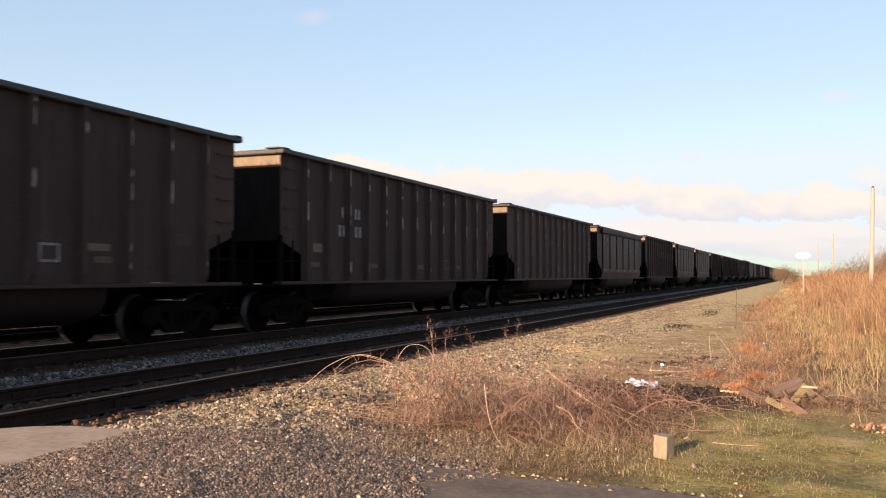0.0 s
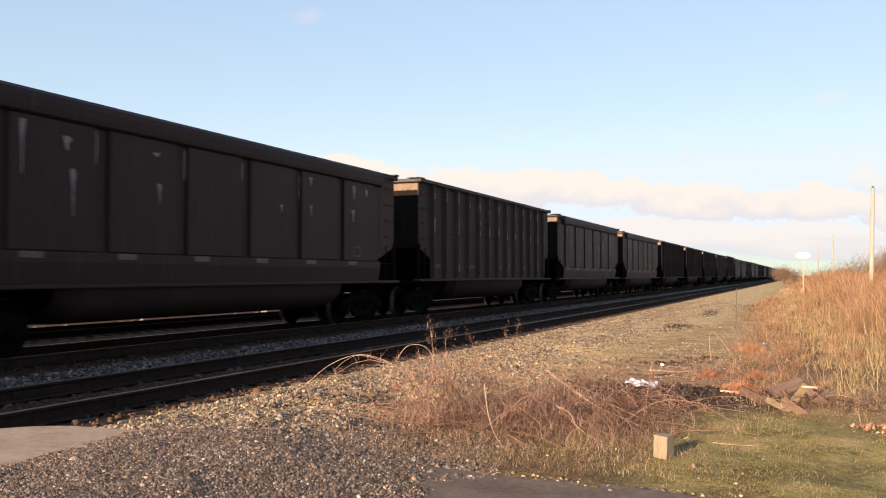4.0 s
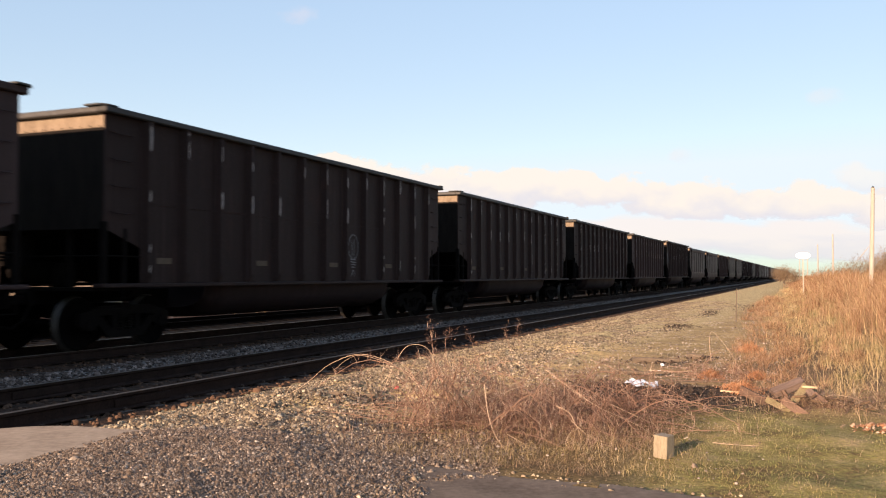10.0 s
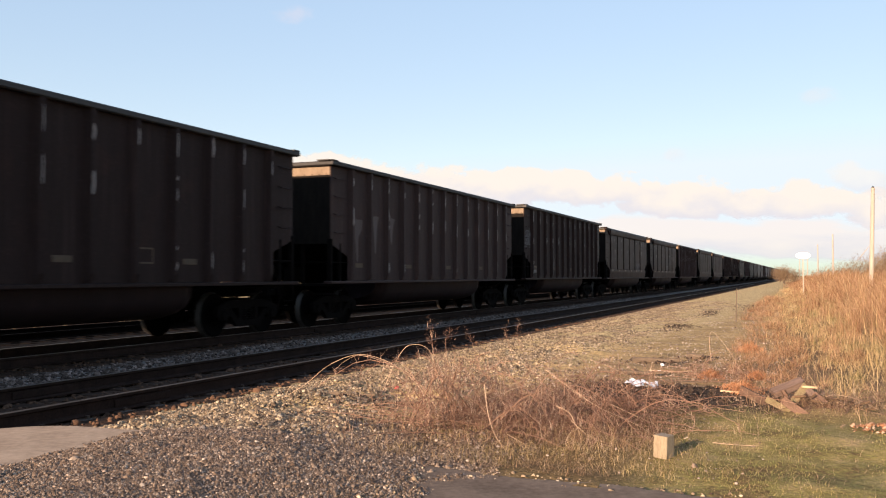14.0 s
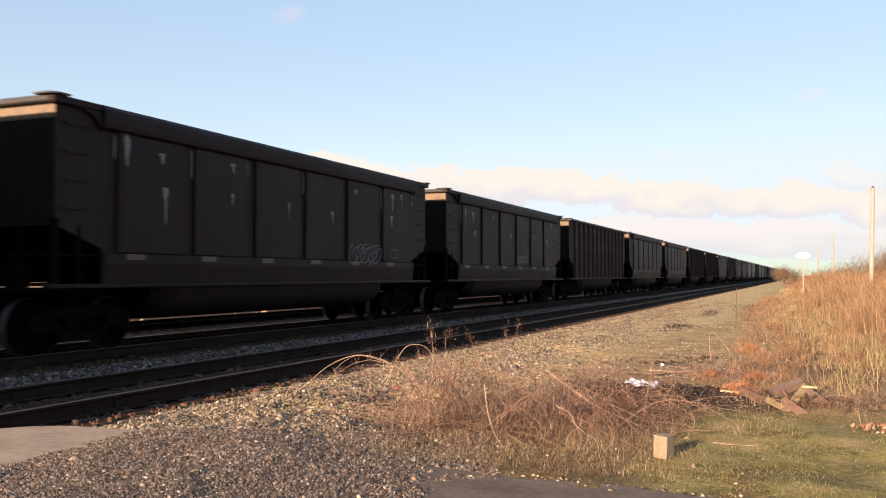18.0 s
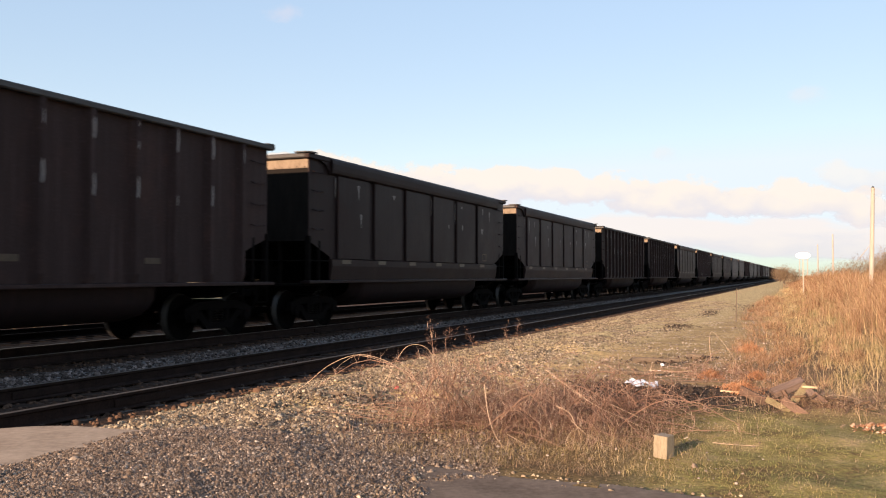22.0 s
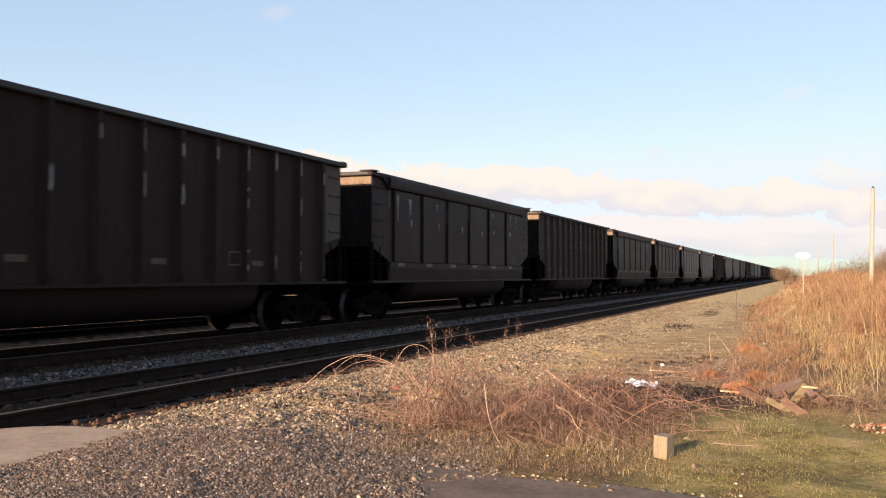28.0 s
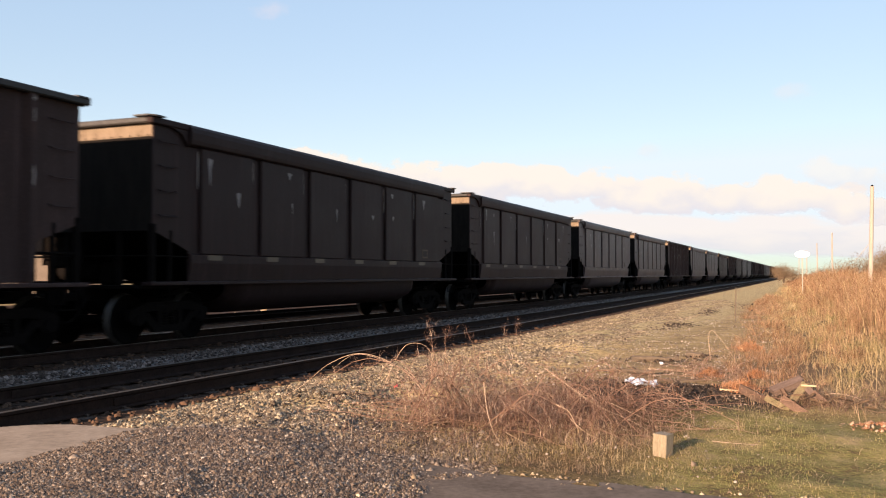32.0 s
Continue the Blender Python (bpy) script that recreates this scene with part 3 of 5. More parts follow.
    for n, paint in ((0, RUSTPATCH), (1, RUSTPATCH), (2, RUSTPATCH), (3, RUSTPATCH), (11, TANPANEL), (17, RUSTPATCH), (18, TANPANEL)):
        part("end_panel", Shape().prism([(6.32, 2.06), (7.18, 2.24), (7.18, 4.0), (6.32, 4.0)], "x", 1.4815, 1.4845), paint, CARS[n], "end panel of faded rust-brown paint")

    for n in (2, 4, 7, 8, 9, 11):
        CARS[n]["label"] = "dark ribbed steel coal gondola with a sprayed light bulb drawing"
    for n in (12, 13):
        CARS[n]["label"] = "sooty smooth-sided coal gondola with looping sprayed scrawls"
    for n in (0, 1, 18):
        CARS[n]["label"] = "brown ribbed steel coal gondola with faded stencils"
    CARS[14]["label"] = "dusty ribbed steel coal gondola with heavily scuffed posts"
    CARS[10]["label"] = "dusty ribbed steel coal gondola with greyed overpainted patches"


build_train()
dress_cars()

# ------------------------------------------------------------ ground
rng = np.random.default_rng(7)


def smooth01(v, a, b):
    t = min(1.0, max(0.0, (v - a) / (b - a)))
    return t * t * (3 - 2 * t)


def ground_z(x, y):
    """Height of the bare ground: ballast beds low under the ties, a spill of gravel beside the road, rough dirt elsewhere."""
    side = -x
    z = -0.13 - 0.07 * smooth01(side, 4.6, 6.2)
    near = smooth01(60 - y, 0, 30) * smooth01(y + 6, 0, 4)
    if near > 0 and -20 < x < 14:
        soft = 1 - 0.75 * smooth01(side, 5.6, 6.4)
        soft *= 1 - 0.75 * math.exp(-((x + 4.0) / 1.5) ** 2 - (max(0.0, y - 6.0) / 1.0) ** 2)
        z += near * soft * (0.040 * noise.noise((x * 0.9, y * 0.9, 0)) + 0.026 * noise.noise((x * 2.7, y * 2.7, 4)) + 0.010 * noise.noise((x * 8, y * 8, 6)))
    if 2.5 < side < 6.3 and 4 < y < 60:
        bank = smooth01(side, 2.5, 3.8) * (1 - smooth01(side, 5.7, 6.3))
        bank *= 0.40 + 0.60 * smooth01(y, 5.8, 7.4)      # the spill lies smoother than the bank
        z += bank * (0.085 * noise.noise((x * 1.5, y * 1.1, 31)) + 0.036 * noise.noise((x * 4.5, y * 4.0, 33)) + 0.020 * noise.noise((x * 8.5, y * 7.5, 34)))
    z += 0.13 * math.exp(-((x + 4.0) / 1.35) ** 2 - (max(0.0, y - 5.6) / 1.15) ** 2) * smooth01(y, 2.2, 3.2)
    if x < 7:
        z -= 0.07 * smooth01(5.75 - y, 0.0, 0.25) * max(smooth01(x, -2.35, -1.95), smooth01(-x, 5.45, 5.75))
    z += 0.10 * math.exp(-((x + 5.0) / 0.9) ** 2 - ((y - 8.3) / 2.2) ** 2)
    z += 0.12 * smooth01(x, 0.5, 3.5) * smooth01(y, 9, 16)
    return z


def spread(lo, hi, fine_lo, fine_hi, step, grow=1.35):
    out = list(np.arange(fine_lo, fine_hi + 1e-6, step))
    v, s = fine_hi, step
    while v < hi:
        s *= grow
        v = min(hi, v + s)
        out.append(v)
    v, s = fine_lo, step
    while v > lo:
        s *= grow
        v = max(lo, v - s)
        out.insert(0, v)
    return out


def ground_material():
    k = Mat("ground_earth")
    vec = k.coords("World")
    ax = k.axes(vec)
    wob = k.math("MULTIPLY_ADD", k.noise(vec, 0.9, 5), 1.6, -0.8)
    side = k.math("ADD", k.math("MULTIPLY", ax[0], -1.0), k.math("MULTIPLY", wob, 0.35))
    deep = k.math("ADD", ax[1], wob)
    n1, n2, n3 = k.noise(vec, 1.7, 6), k.noise(vec, 14, 4), k.noise(vec, 60, 3)
    cell = k.voronoi(vec, 24.0, "F1", "Color")
    cellv = k.axes(cell)[0]
    dist = k.voronoi(vec, 24.0)
    dirt = k.ramp(k.math("MULTIPLY_ADD", n2, 0.5, k.math("MULTIPLY", n1, 0.5)), [(0.30, (0.1150, 0.0740, 0.0420)), (0.52, (0.3350, 0.2350, 0.1130)), (0.74, (0.5600, 0.4050, 0.2050))])
    gravel = k.ramp(k.math("MULTIPLY_ADD", cellv, 0.7, k.math("MULTIPLY", n3, 0.3)), [(0.10, (0.1100, 0.0760, 0.0460)), (0.45, (0.4100, 0.3050, 0.1500)), (0.85, (0.6600, 0.5050, 0.2700))])
    spill = k.ramp(k.math("MULTIPLY_ADD", cellv, 0.7, k.math("MULTIPLY", n3, 0.3)), [(0.10, (0.060, 0.043, 0.032)), (0.50, (0.140, 0.102, 0.075)), (0.90, (0.260, 0.200, 0.150))])
    grey = k.ramp(cellv, [(0.10, (0.055, 0.050, 0.047)), (0.5, (0.130, 0.117, 0.108)), (0.9, (0.25, 0.228, 0.212))])
    dark = k.ramp(k.math("MULTIPLY_ADD", cellv, 0.6, k.math("MULTIPLY", n1, 0.4)), [(0.2, (0.0309, 0.0196, 0.0142)), (0.7, (0.0805, 0.0485, 0.0339))])
    grass = k.ramp(k.math("MULTIPLY_ADD", n3, 0.35, k.math("MULTIPLY", n1, 0.65)), [(0.34, (0.1250, 0.1430, 0.0340)), (0.50, (0.2250, 0.1880, 0.0660)), (0.68, (0.3800, 0.2580, 0.1450))])
    straw = k.ramp(k.math("MULTIPLY_ADD", n3, 0.6, k.math("MULTIPLY", n1, 0.4)), [(0.3, (0.07, 0.047, 0.027)), (0.7, (0.20, 0.14, 0.08))])
    far = k.math("MULTIPLY", k.step(deep, 12.0, 30.0), 1.3)
    c = k.mix(k.step(k.math("ADD", k.math("ADD", side, far), k.math("MULTIPLY", wob, 0.5)), 3.0, 4.4), dirt, gravel)                                  # stone shoulder of the near track
    c = k.mix(k.math("MULTIPLY", k.step(side, 1.9, 2.4), k.step(k.math("MULTIPLY", deep, -1.0), -8.0, -7.0)), c, spill)
    c = k.mix(k.step(side, 6.42, 6.6), c, dark)
    c = k.mix(k.math("MULTIPLY", k.step(side, 9.25, 9.5), k.step(k.math("MULTIPLY", side, -1.0), -10.9, -10.6)), c, grey)
    c = k.mix(k.step(side, 13.1, 13.4), c, (0.0075, 0.0060, 0.0052, 1.0))          # near-black band from the train's far rail past the far track
    c = k.mix(k.step(side, 19.4, 20.2), c, dark)
    c = k.mix(k.step(side, 34.0, 36.0), c, dirt)
    duff = k.ramp(k.math("MULTIPLY_ADD", n3, 0.6, k.math("MULTIPLY", n2, 0.4)), [(0.32, (0.0625, 0.0414, 0.0200)), (0.55, (0.1688, 0.1150, 0.0560)), (0.75, (0.3500, 0.2472, 0.1250))])
    c = k.mix(k.math("MULTIPLY", k.step(k.math("MULTIPLY", side, -1.0), -3.3, -2.8), k.step(k.math("MULTIPLY", deep, -1.0), -10.2, -9.2)), c, duff)
    lawn = k.math("MULTIPLY", k.step(k.math("MULTIPLY", side, -1.0), -1.5, -0.7), k.step(k.math("MULTIPLY", deep, -1.0), -9.9, -8.9))
    c = k.mix(k.math("MULTIPLY", lawn, k.step(k.math("MULTIPLY_ADD", n2, 0.35, k.math("MULTIPLY", n1, 0.65)), 0.36, 0.56)), c, grass)
    c = k.mix(k.math("MULTIPLY", k.step(k.math("MULTIPLY", side, -1.0), -1.2, 0.2), k.step(deep, 11.0, 13.0)), c, straw)
    brown_soil = k.math("MULTIPLY", k.math("MULTIPLY", k.step(k.math("MULTIPLY", side, -1.0), -3.2, -2.2), k.step(k.math("MULTIPLY", deep, -1.0), -19.0, -13.0)), k.step(deep, 9.5, 10.6))
    c = k.mix(k.math("MULTIPLY", brown_soil, 0.45), c, k.ramp(n2, [(0.3, (0.085, 0.055, 0.034)), (0.7, (0.205, 0.140, 0.088))]))          # darker brown bare soil
    ash = k.math("ADD", k.math("POWER", k.math("DIVIDE", k.math("ADD", ax[0], 1.35), 1.5), 2.0), k.math("POWER", k.math("DIVIDE", k.math("SUBTRACT", ax[1], 10.7), 1.15), 2.0))
    ash = k.math("MULTIPLY", k.math("SUBTRACT", 1.0, k.step(k.math("ADD", ash, k.math("MULTIPLY", wob, 0.9)), 0.5, 1.3)), 0.92)
    c = k.mix(ash, c, k.ramp(n2, [(0.3, (0.014, 0.011, 0.009)), (0.75, (0.085, 0.068, 0.055))]))
    k.bump(k.math("MULTIPLY_ADD", n3, 0.5, k.math("MULTIPLY", dist, -1.0)), 0.35, 0.02)
    return k.done(c, 0.95, 0.0, 0.06)


def build_ground():
    xs = spread(-3500, 3500, -7.0, 3.0, 0.10)
    ys = spread(-3500, 4500, 4.0, 17.0, 0.11)
    vs = [(x, y, ground_z(x, y)) for y in ys for x in xs]
    n = len(xs)
    fs = [(j * n + i, j * n + i + 1, j * n + n + i + 1, j * n + n + i) for j in range(len(ys) - 1) for i in range(n - 1)]
    g = new("ground", mesh_of("ground", vs, fs, ground_material(), True))
    tagged(g, "dry dirt, gravel and short grass beside the railway", "ground", kind="structure")


build_ground()

ASPHALT = plain("worn_asphalt", (0.090, 0.069, 0.054), (0.180, 0.140, 0.112), 3.0, 0.95, 0.0, 0.6, which="World", spec=0.08)
APRON = plain("dusty_apron", (0.2240, 0.1684, 0.1242), (0.3920, 0.3064, 0.2322), 2.0, 0.95, 0.0, 0.5, which="World", spec=0.08)


def slab(name, x0, x1, edge, material, label, ragged=1.0):
    """A worn paved strip whose far edge crumbles into the gravel."""
    vs, fs = [], []
    xs = np.arange(x0, x1, 0.06)
    for x in xs:
        e = edge(x) + ragged * (0.10 * noise.noise((x * 1.3, 3, 0)) + 0.06 * noise.noise((x * 5, 1, 0)) + 0.03 * noise.noise((x * 14, 1, 5)))
        for y, z in ((-9.0, -0.105), (3.0, -0.105), (e - 0.06, -0.105), (e, -0.125), (e + 0.01, -0.2)):
            vs.append((x, y, z))
    for i in range(len(xs) - 1):
        for j in range(4):
            fs.append((i * 5 + j, i * 5 + 5 + j, i * 5 + 6 + j, i * 5 + 1 + j))
    tagged(new(name, mesh_of(name, vs, fs, material)), label, "road", kind="structure")


slab("road", -3.6, 6.0, lambda x: 5.96 - 0.06 * max(0, x + 2.4), ASPHALT, "worn brown asphalt road edge strewn with stones")
slab("crossing_apron", -6.86, -3.6, lambda x: np.interp(x, [-6.86, -6.66, -6.34, -5.6, -3.6], [5.88, 6.13, 6.30, 6.38, 6.38]), APRON, "dusty pale apron of a road crossing beside the rails", 0.35)

# ------------------------------------------------------------ tracks
RAIL = plain("rusty_rail", (0.0120, 0.0076, 0.0062), (0.0330, 0.0190, 0.0145), 5, 0.85, 0.0, 0.2, which="World", spec=0.06)
RAILHEAD = plain("rail_head", (0.055, 0.042, 0.033), (0.115, 0.090, 0.072), 4, 0.6, 0.35, 0.05, which="World")
TIE = plain("creosoted_tie", (0.0243, 0.0163, 0.0126), (0.0729, 0.0478, 0.0351), 5, 0.9, 0.0, 0.5, (1, 8, 1), vary=0.4, spec=0.06)
# near-black for the far track's ties and rails alike
FARBLACK = plain("near_black_far_track", (0.0055, 0.0044, 0.0038), (0.0130, 0.0100, 0.0084), 5, 0.9, 0.0, 0.5, (1, 8, 1), vary=0.4, spec=0.04)
SPIKE = plain("tie_plate_iron", (0.03, 0.02, 0.015), (0.08, 0.05, 0.035), 12, 0.7, 0.3, 0.2)


def tie_shape():
    return Shape().box(-1.3, 1.3, -0.115, 0.115, -0.18, 0.0, 0.012)


def build_track(cx, label, head, tie_wood=TIE, web=RAIL):
    t = thing("railway_track", label, "railway track", "railway tracks")
    t["kind"] = "structure"
    for k in (-1, 1):
        x = cx + k * 0.755
        prof = [(x - 0.07, -0.172), (x + 0.07, -0.172), (x + 0.07, -0.160), (x + 0.012, -0.135), (x + 0.010, -0.045), (x + 0.036, -0.03),
                (x + 0.036, -0.004), (x - 0.036, -0.004), (x - 0.036, -0.03), (x - 0.010, -0.045), (x - 0.012, -0.135), (x - 0.07, -0.160)]
        rail = part("rail", Shape().prism(prof, "y", -120, 1400), web, t, "rust-brown steel rail")
        part("rail_head", Shape().box(x - 0.033, x + 0.033, -120, 1400, -0.004, 0.0), head, rail, "running surface")
        for j, y in enumerate((7.9, 19.8, 31.7)):
            bar = part("joint_bar", Shape().box(x + 0.012, x + 0.035, y - 0.45, y + 0.45, -0.14, -0.055, 0.006), web, rail)
    me, plate = tie_shape().mesh("tie", tie_wood), Shape().box(-0.17, 0.17, -0.09, 0.09, 0, 0.012, 0.004).box(-0.11, -0.075, -0.07, -0.035, 0.012, 0.04).box(0.075, 0.11, 0.035, 0.07, 0.012, 0.04).mesh("tie_plate", SPIKE)
    rest = Shape()
    r = random.Random(int(-cx * 10))
    for i in range(620):
        y = -30.0 + 0.535 * i
        if 62 <= i <= 190:
            tie = part("tie", me, None, t)
            tie.matrix_basis = pose(cx + r.uniform(-0.05, 0.05), y + r.uniform(-0.03, 0.03), -0.185 + r.uniform(-0.008, 0.0), 0, 0, r.uniform(-1.5, 1.5))
            if i < 112 and cx > -9:
                part("tie_plate", plate, None, tie).matrix_basis = pose(cx + 0.755 - tie.location.x, 0, 0)
        else:
            rest.box(cx - 1.3, cx + 1.3, y - 0.115, y + 0.115, -0.36, -0.186)
    tagged(part("tie_run", rest, tie_wood, t), kind="stuff")


build_track(CAR_X, "train-carrying railway track on dark stone ballast", RAILHEAD)
build_track(-16.9, "far railway track beyond the train", FARBLACK, FARBLACK, FARBLACK)
build_track(TRACK_X, "empty railway track with rusty rails on dark ballast", RAILHEAD)

# ------------------------------------------------------------ loose stones
ICO = np.array([(0, 0, 1), (0.894, 0, 0.447), (0.276, 0.851, 0.447), (-0.724, 0.526, 0.447), (-0.724, -0.526, 0.447), (0.276, -0.851, 0.447),
                (0.724, 0.526, -0.447), (-0.276, 0.851, -0.447), (-0.894, 0, -0.447), (-0.276, -0.851, -0.447), (0.724, -0.526, -0.447), (0, 0, -1)])
ICO_T = np.array([(0, 1, 2), (0, 2, 3), (0, 3, 4), (0, 4, 5), (0, 5, 1), (1, 6, 2), (2, 7, 3), (3, 8, 4), (4, 9, 5), (5, 10, 1),
                  (2, 6, 7), (3, 7, 8), (4, 8, 9), (5, 9, 10), (1, 10, 6)])


def stones(name, label, places, size, material, sink=0.25):
    """Broken stones, each of its own shape; places: rows of x, y; the underside is left open, in the ground."""
    n = len(places)
    s = size * np.exp(rng.normal(0, 0.34, n))
    jit = 1 + rng.uniform(-0.38, 0.30, (n, 12, 1))
    v = ICO[None] * jit * (s[:, None, None] * rng.uniform(0.62, 1.15, (n, 1, 3)) * np.array([1.0, 1.0, 0.75]))
    a = rng.uniform(0, 6.283, n)
    ca, sa = np.cos(a)[:, None], np.sin(a)[:, None]
    tilt = rng.normal(0, 0.45, n)[:, None]
    x, y, z = v[..., 0] * 1.0, v[..., 1], v[..., 2]
    x, z = x * np.cos(tilt) - z * np.sin(tilt), x * np.sin(tilt) + z * np.cos(tilt)
    x, y = x * ca - y * sa, x * sa + y * ca
    gz = np.array([ground_z(p, q) for p, q in places])
    v = np.stack([x + places[:, :1], y + places[:, 1:2], z + (gz + s * (0.5 - sink))[:, None]], -1)
    t = ICO_T[None] + (np.arange(n) * 12)[:, None, None]
    ob = new(name, fast_mesh(name, v.reshape(-1, 3), t.reshape(-1, 3), material))
    return tagged(ob, label, "gravel", kind="stuff")


def chips(name, label, places, size, material, heap=0.0):
    """Crushed stone too small for undersides: each a crooked six-sided chip pressed into the ground."""
    n = len(places)
    s = size * np.exp(rng.normal(0, 0.36, n))
    a = rng.uniform(0, 6.283, (n, 1)) + np.arange(6) * 1.0472 + rng.uniform(-0.3, 0.3, (n, 6))
    r = s[:, None] * rng.uniform(0.6, 1.25, (n, 6))
    gz = np.array([ground_z(p, q) for p, q in places])
    if heap:
        off = (places - places.mean(0)) / places.std(0)
        gz = gz + heap * np.exp(-0.5 * (off ** 2).sum(1)) * rng.uniform(0.8, 1.0, n)
    v = np.zeros((n, 7, 3))
    v[:, :6, 0] = places[:, :1] + r * np.cos(a)
    v[:, :6, 1] = places[:, 1:2] + r * np.sin(a)
    v[:, :6, 2] = gz[:, None] - 0.003 + s[:, None] * rng.uniform(-0.35, 0.75, (n, 6))
    v[:, 6, 0] = places[:, 0] + s * rng.uniform(-0.45, 0.45, n)
    v[:, 6, 1] = places[:, 1] + s * rng.uniform(-0.45, 0.45, n)
    v[:, 6, 2] = gz + s * rng.uniform(0.5, 1.35, n)
    t = np.array([(6, i, (i + 1) % 6) for i in range(6)])[None] + (np.arange(n) * 7)[:, None, None]
    return tagged(new(name, fast_mesh(name, v.reshape(-1, 3), t.reshape(-1, 3), material)), label, "gravel", kind="stuff")


def stone_material(name, stops, rough=0.9):
    k = Mat(name)
    vec = k.coords("World")
    f = k.math("MULTIPLY_ADD", k.noise(vec, 45, 4), 0.35, k.math("MULTIPLY", k.island(), 0.75))
    k.bump(k.noise(vec, 160, 2), 0.3, 0.004)
    return k.done(k.ramp(f, stops), rough, 0.0, 0.08)


TAN_STONE = stone_material("tan_stone", [(0.15, (0.0723, 0.0518, 0.0398)), (0.45, (0.1832, 0.1384, 0.1041)), (0.75, (0.2989, 0.2367, 0.1899)), (0.95, (0.5014, 0.4197, 0.3528))])
PALE_STONE = stone_material("pale_stone", [(0.15, (0.0640, 0.0460, 0.0330)), (0.45, (0.1780, 0.1310, 0.0900)), (0.75, (0.3250, 0.2480, 0.1580)), (0.97, (0.5900, 0.4780, 0.3350))])
GREY_STONE = stone_material("grey_ballast", [(0.15, (0.0325, 0.0240, 0.0205)), (0.55, (0.0930, 0.0705, 0.0600)), (0.85, (0.1950, 0.1500, 0.1290)), (0.98, (0.4100, 0.3250, 0.2820))])
DARK_STONE = stone_material("oily_ballast", [(0.15, (0.0333, 0.0203, 0.0143)), (0.8, (0.1035, 0.0599, 0.0390))])


def scatter(n, x0, x1, y0, y1, keep=None):
    """Even in bearing from the eye rather than in area, so that the near ground is closely covered."""
    out = []
    while len(out) < n:
        x = rng.uniform(x0, x1, 4 * n)
        y = y0 * (y1 / y0) ** rng.uniform(0, 1, 4 * n)
        for p, q in zip(x, y):
            if keep is None or keep(p, q):
                out.append((p, q))
                if len(out) == n:
                    break
    return np.array(out)


def mound_keep(x, y):
    e = noise.noise((x * 1.1, y * 1.1, 7))
    f = noise.noise((x * 5, y * 5, 3))
    lo, hi = -5.55 + 0.14 * e + 0.1 * f, -2.2 + 0.30 * e + 0.15 * f + 0.2 * (6 - y)
    return lo + rng.normal(0, 0.06) < x < hi + rng.normal(0, 0.12) and y < 7.3 + 0.5 * e + rng.normal(0, 0.2)


def shoulder_keep(x, y):
    e = 0.9 * noise.noise((x * 0.5, y * 0.25, 2))
    return rng.uniform() > smooth01(-4.1 + e - 0.012 * y, -x - 0.45, -x + 0.45) and rng.uniform() < 1.0


BRICK = stone_material("orange_rubble", [(0.15, (0.20, 0.085, 0.042)), (0.5, (0.36, 0.18, 0.095)), (0.9, (0.52, 0.36, 0.25))])
SOOT = stone_material("dark_clods", [(0.15, (0.022, 0.016, 0.012)), (0.8, (0.090, 0.063, 0.045))])
BROWN_STONE = stone_material("brown_gravel", [(0.12, (0.0620, 0.0430, 0.0320)), (0.45, (0.1400, 0.1000, 0.0740)), (0.78, (0.2200, 0.1640, 0.1220)), (0.97, (0.4600, 0.3800, 0.3000))])
chips("gravel_spill", "loose brown gravel spilled at the road edge", scatter(145000, -5.9, -1.6, 3.6, 8.0, mound_keep), 0.0076, BROWN_STONE)
stones("coarse_gravel", "larger stones lying on the gravel spill", scatter(2200, -5.7, -2.0, 3.7, 8.0, mound_keep), 0.0080, TAN_STONE)
chips("shoulder_ballast", "pale crushed stone on the track shoulder", scatter(105000, -6.38, -2.4, 6.3, 50, lambda x, y: -x > 3.9 + 0.9 * noise.noise((x * 0.6, y * 0.3, 2)) - 0.012 * y + rng.normal(0, 0.28)), 0.0130, PALE_STONE)
stones("shoulder_stones", "larger pale stones on the track shoulder", scatter(6000, -6.38, -2.4, 6.3, 30, lambda x, y: -x > 3.9 + 0.9 * noise.noise((x * 0.6, y * 0.3, 2)) - 0.012 * y + rng.normal(0, 0.28)), 0.0125, PALE_STONE)
stones("loose_gravel", "scattered small stones on bare dirt", scatter(14000, -4.8, -0.3, 6.2, 45, lambda x, y: x < -2.3 or y > 10.5 or rng.uniform() < 0.08), 0.0115, TAN_STONE)
stones("middle_ballast", "clean pale grey ballast between the tracks", scatter(9000, -10.75, -9.35, 5, 70), 0.025, GREY_STONE)
stones("track_ballast", "dark oily ballast between the ties", scatter(3500, -9.35, -6.45, 5, 30), 0.026, DARK_STONE)
stones("train_ballast", "dark oily ballast under the train", scatter(2500, -13.9, -10.75, 7, 45), 0.026, DARK_STONE)
stones("road_grit", "stray stones lying on the asphalt", scatter(900, -2.6, 1.0, 4.6, 6.0, lambda x, y: rng.uniform() < 0.15 + 0.85 * smooth01(y, 5.3, 5.9) or x < -1.9), 0.009, PALE_STONE, 0.1)
chips("brick_rubble", "small heap of broken orange brick in dry grass", np.column_stack([rng.normal(0.64, 0.13, 200), rng.normal(9.05, 0.13, 200)]), 0.014, BRICK, 0.08)
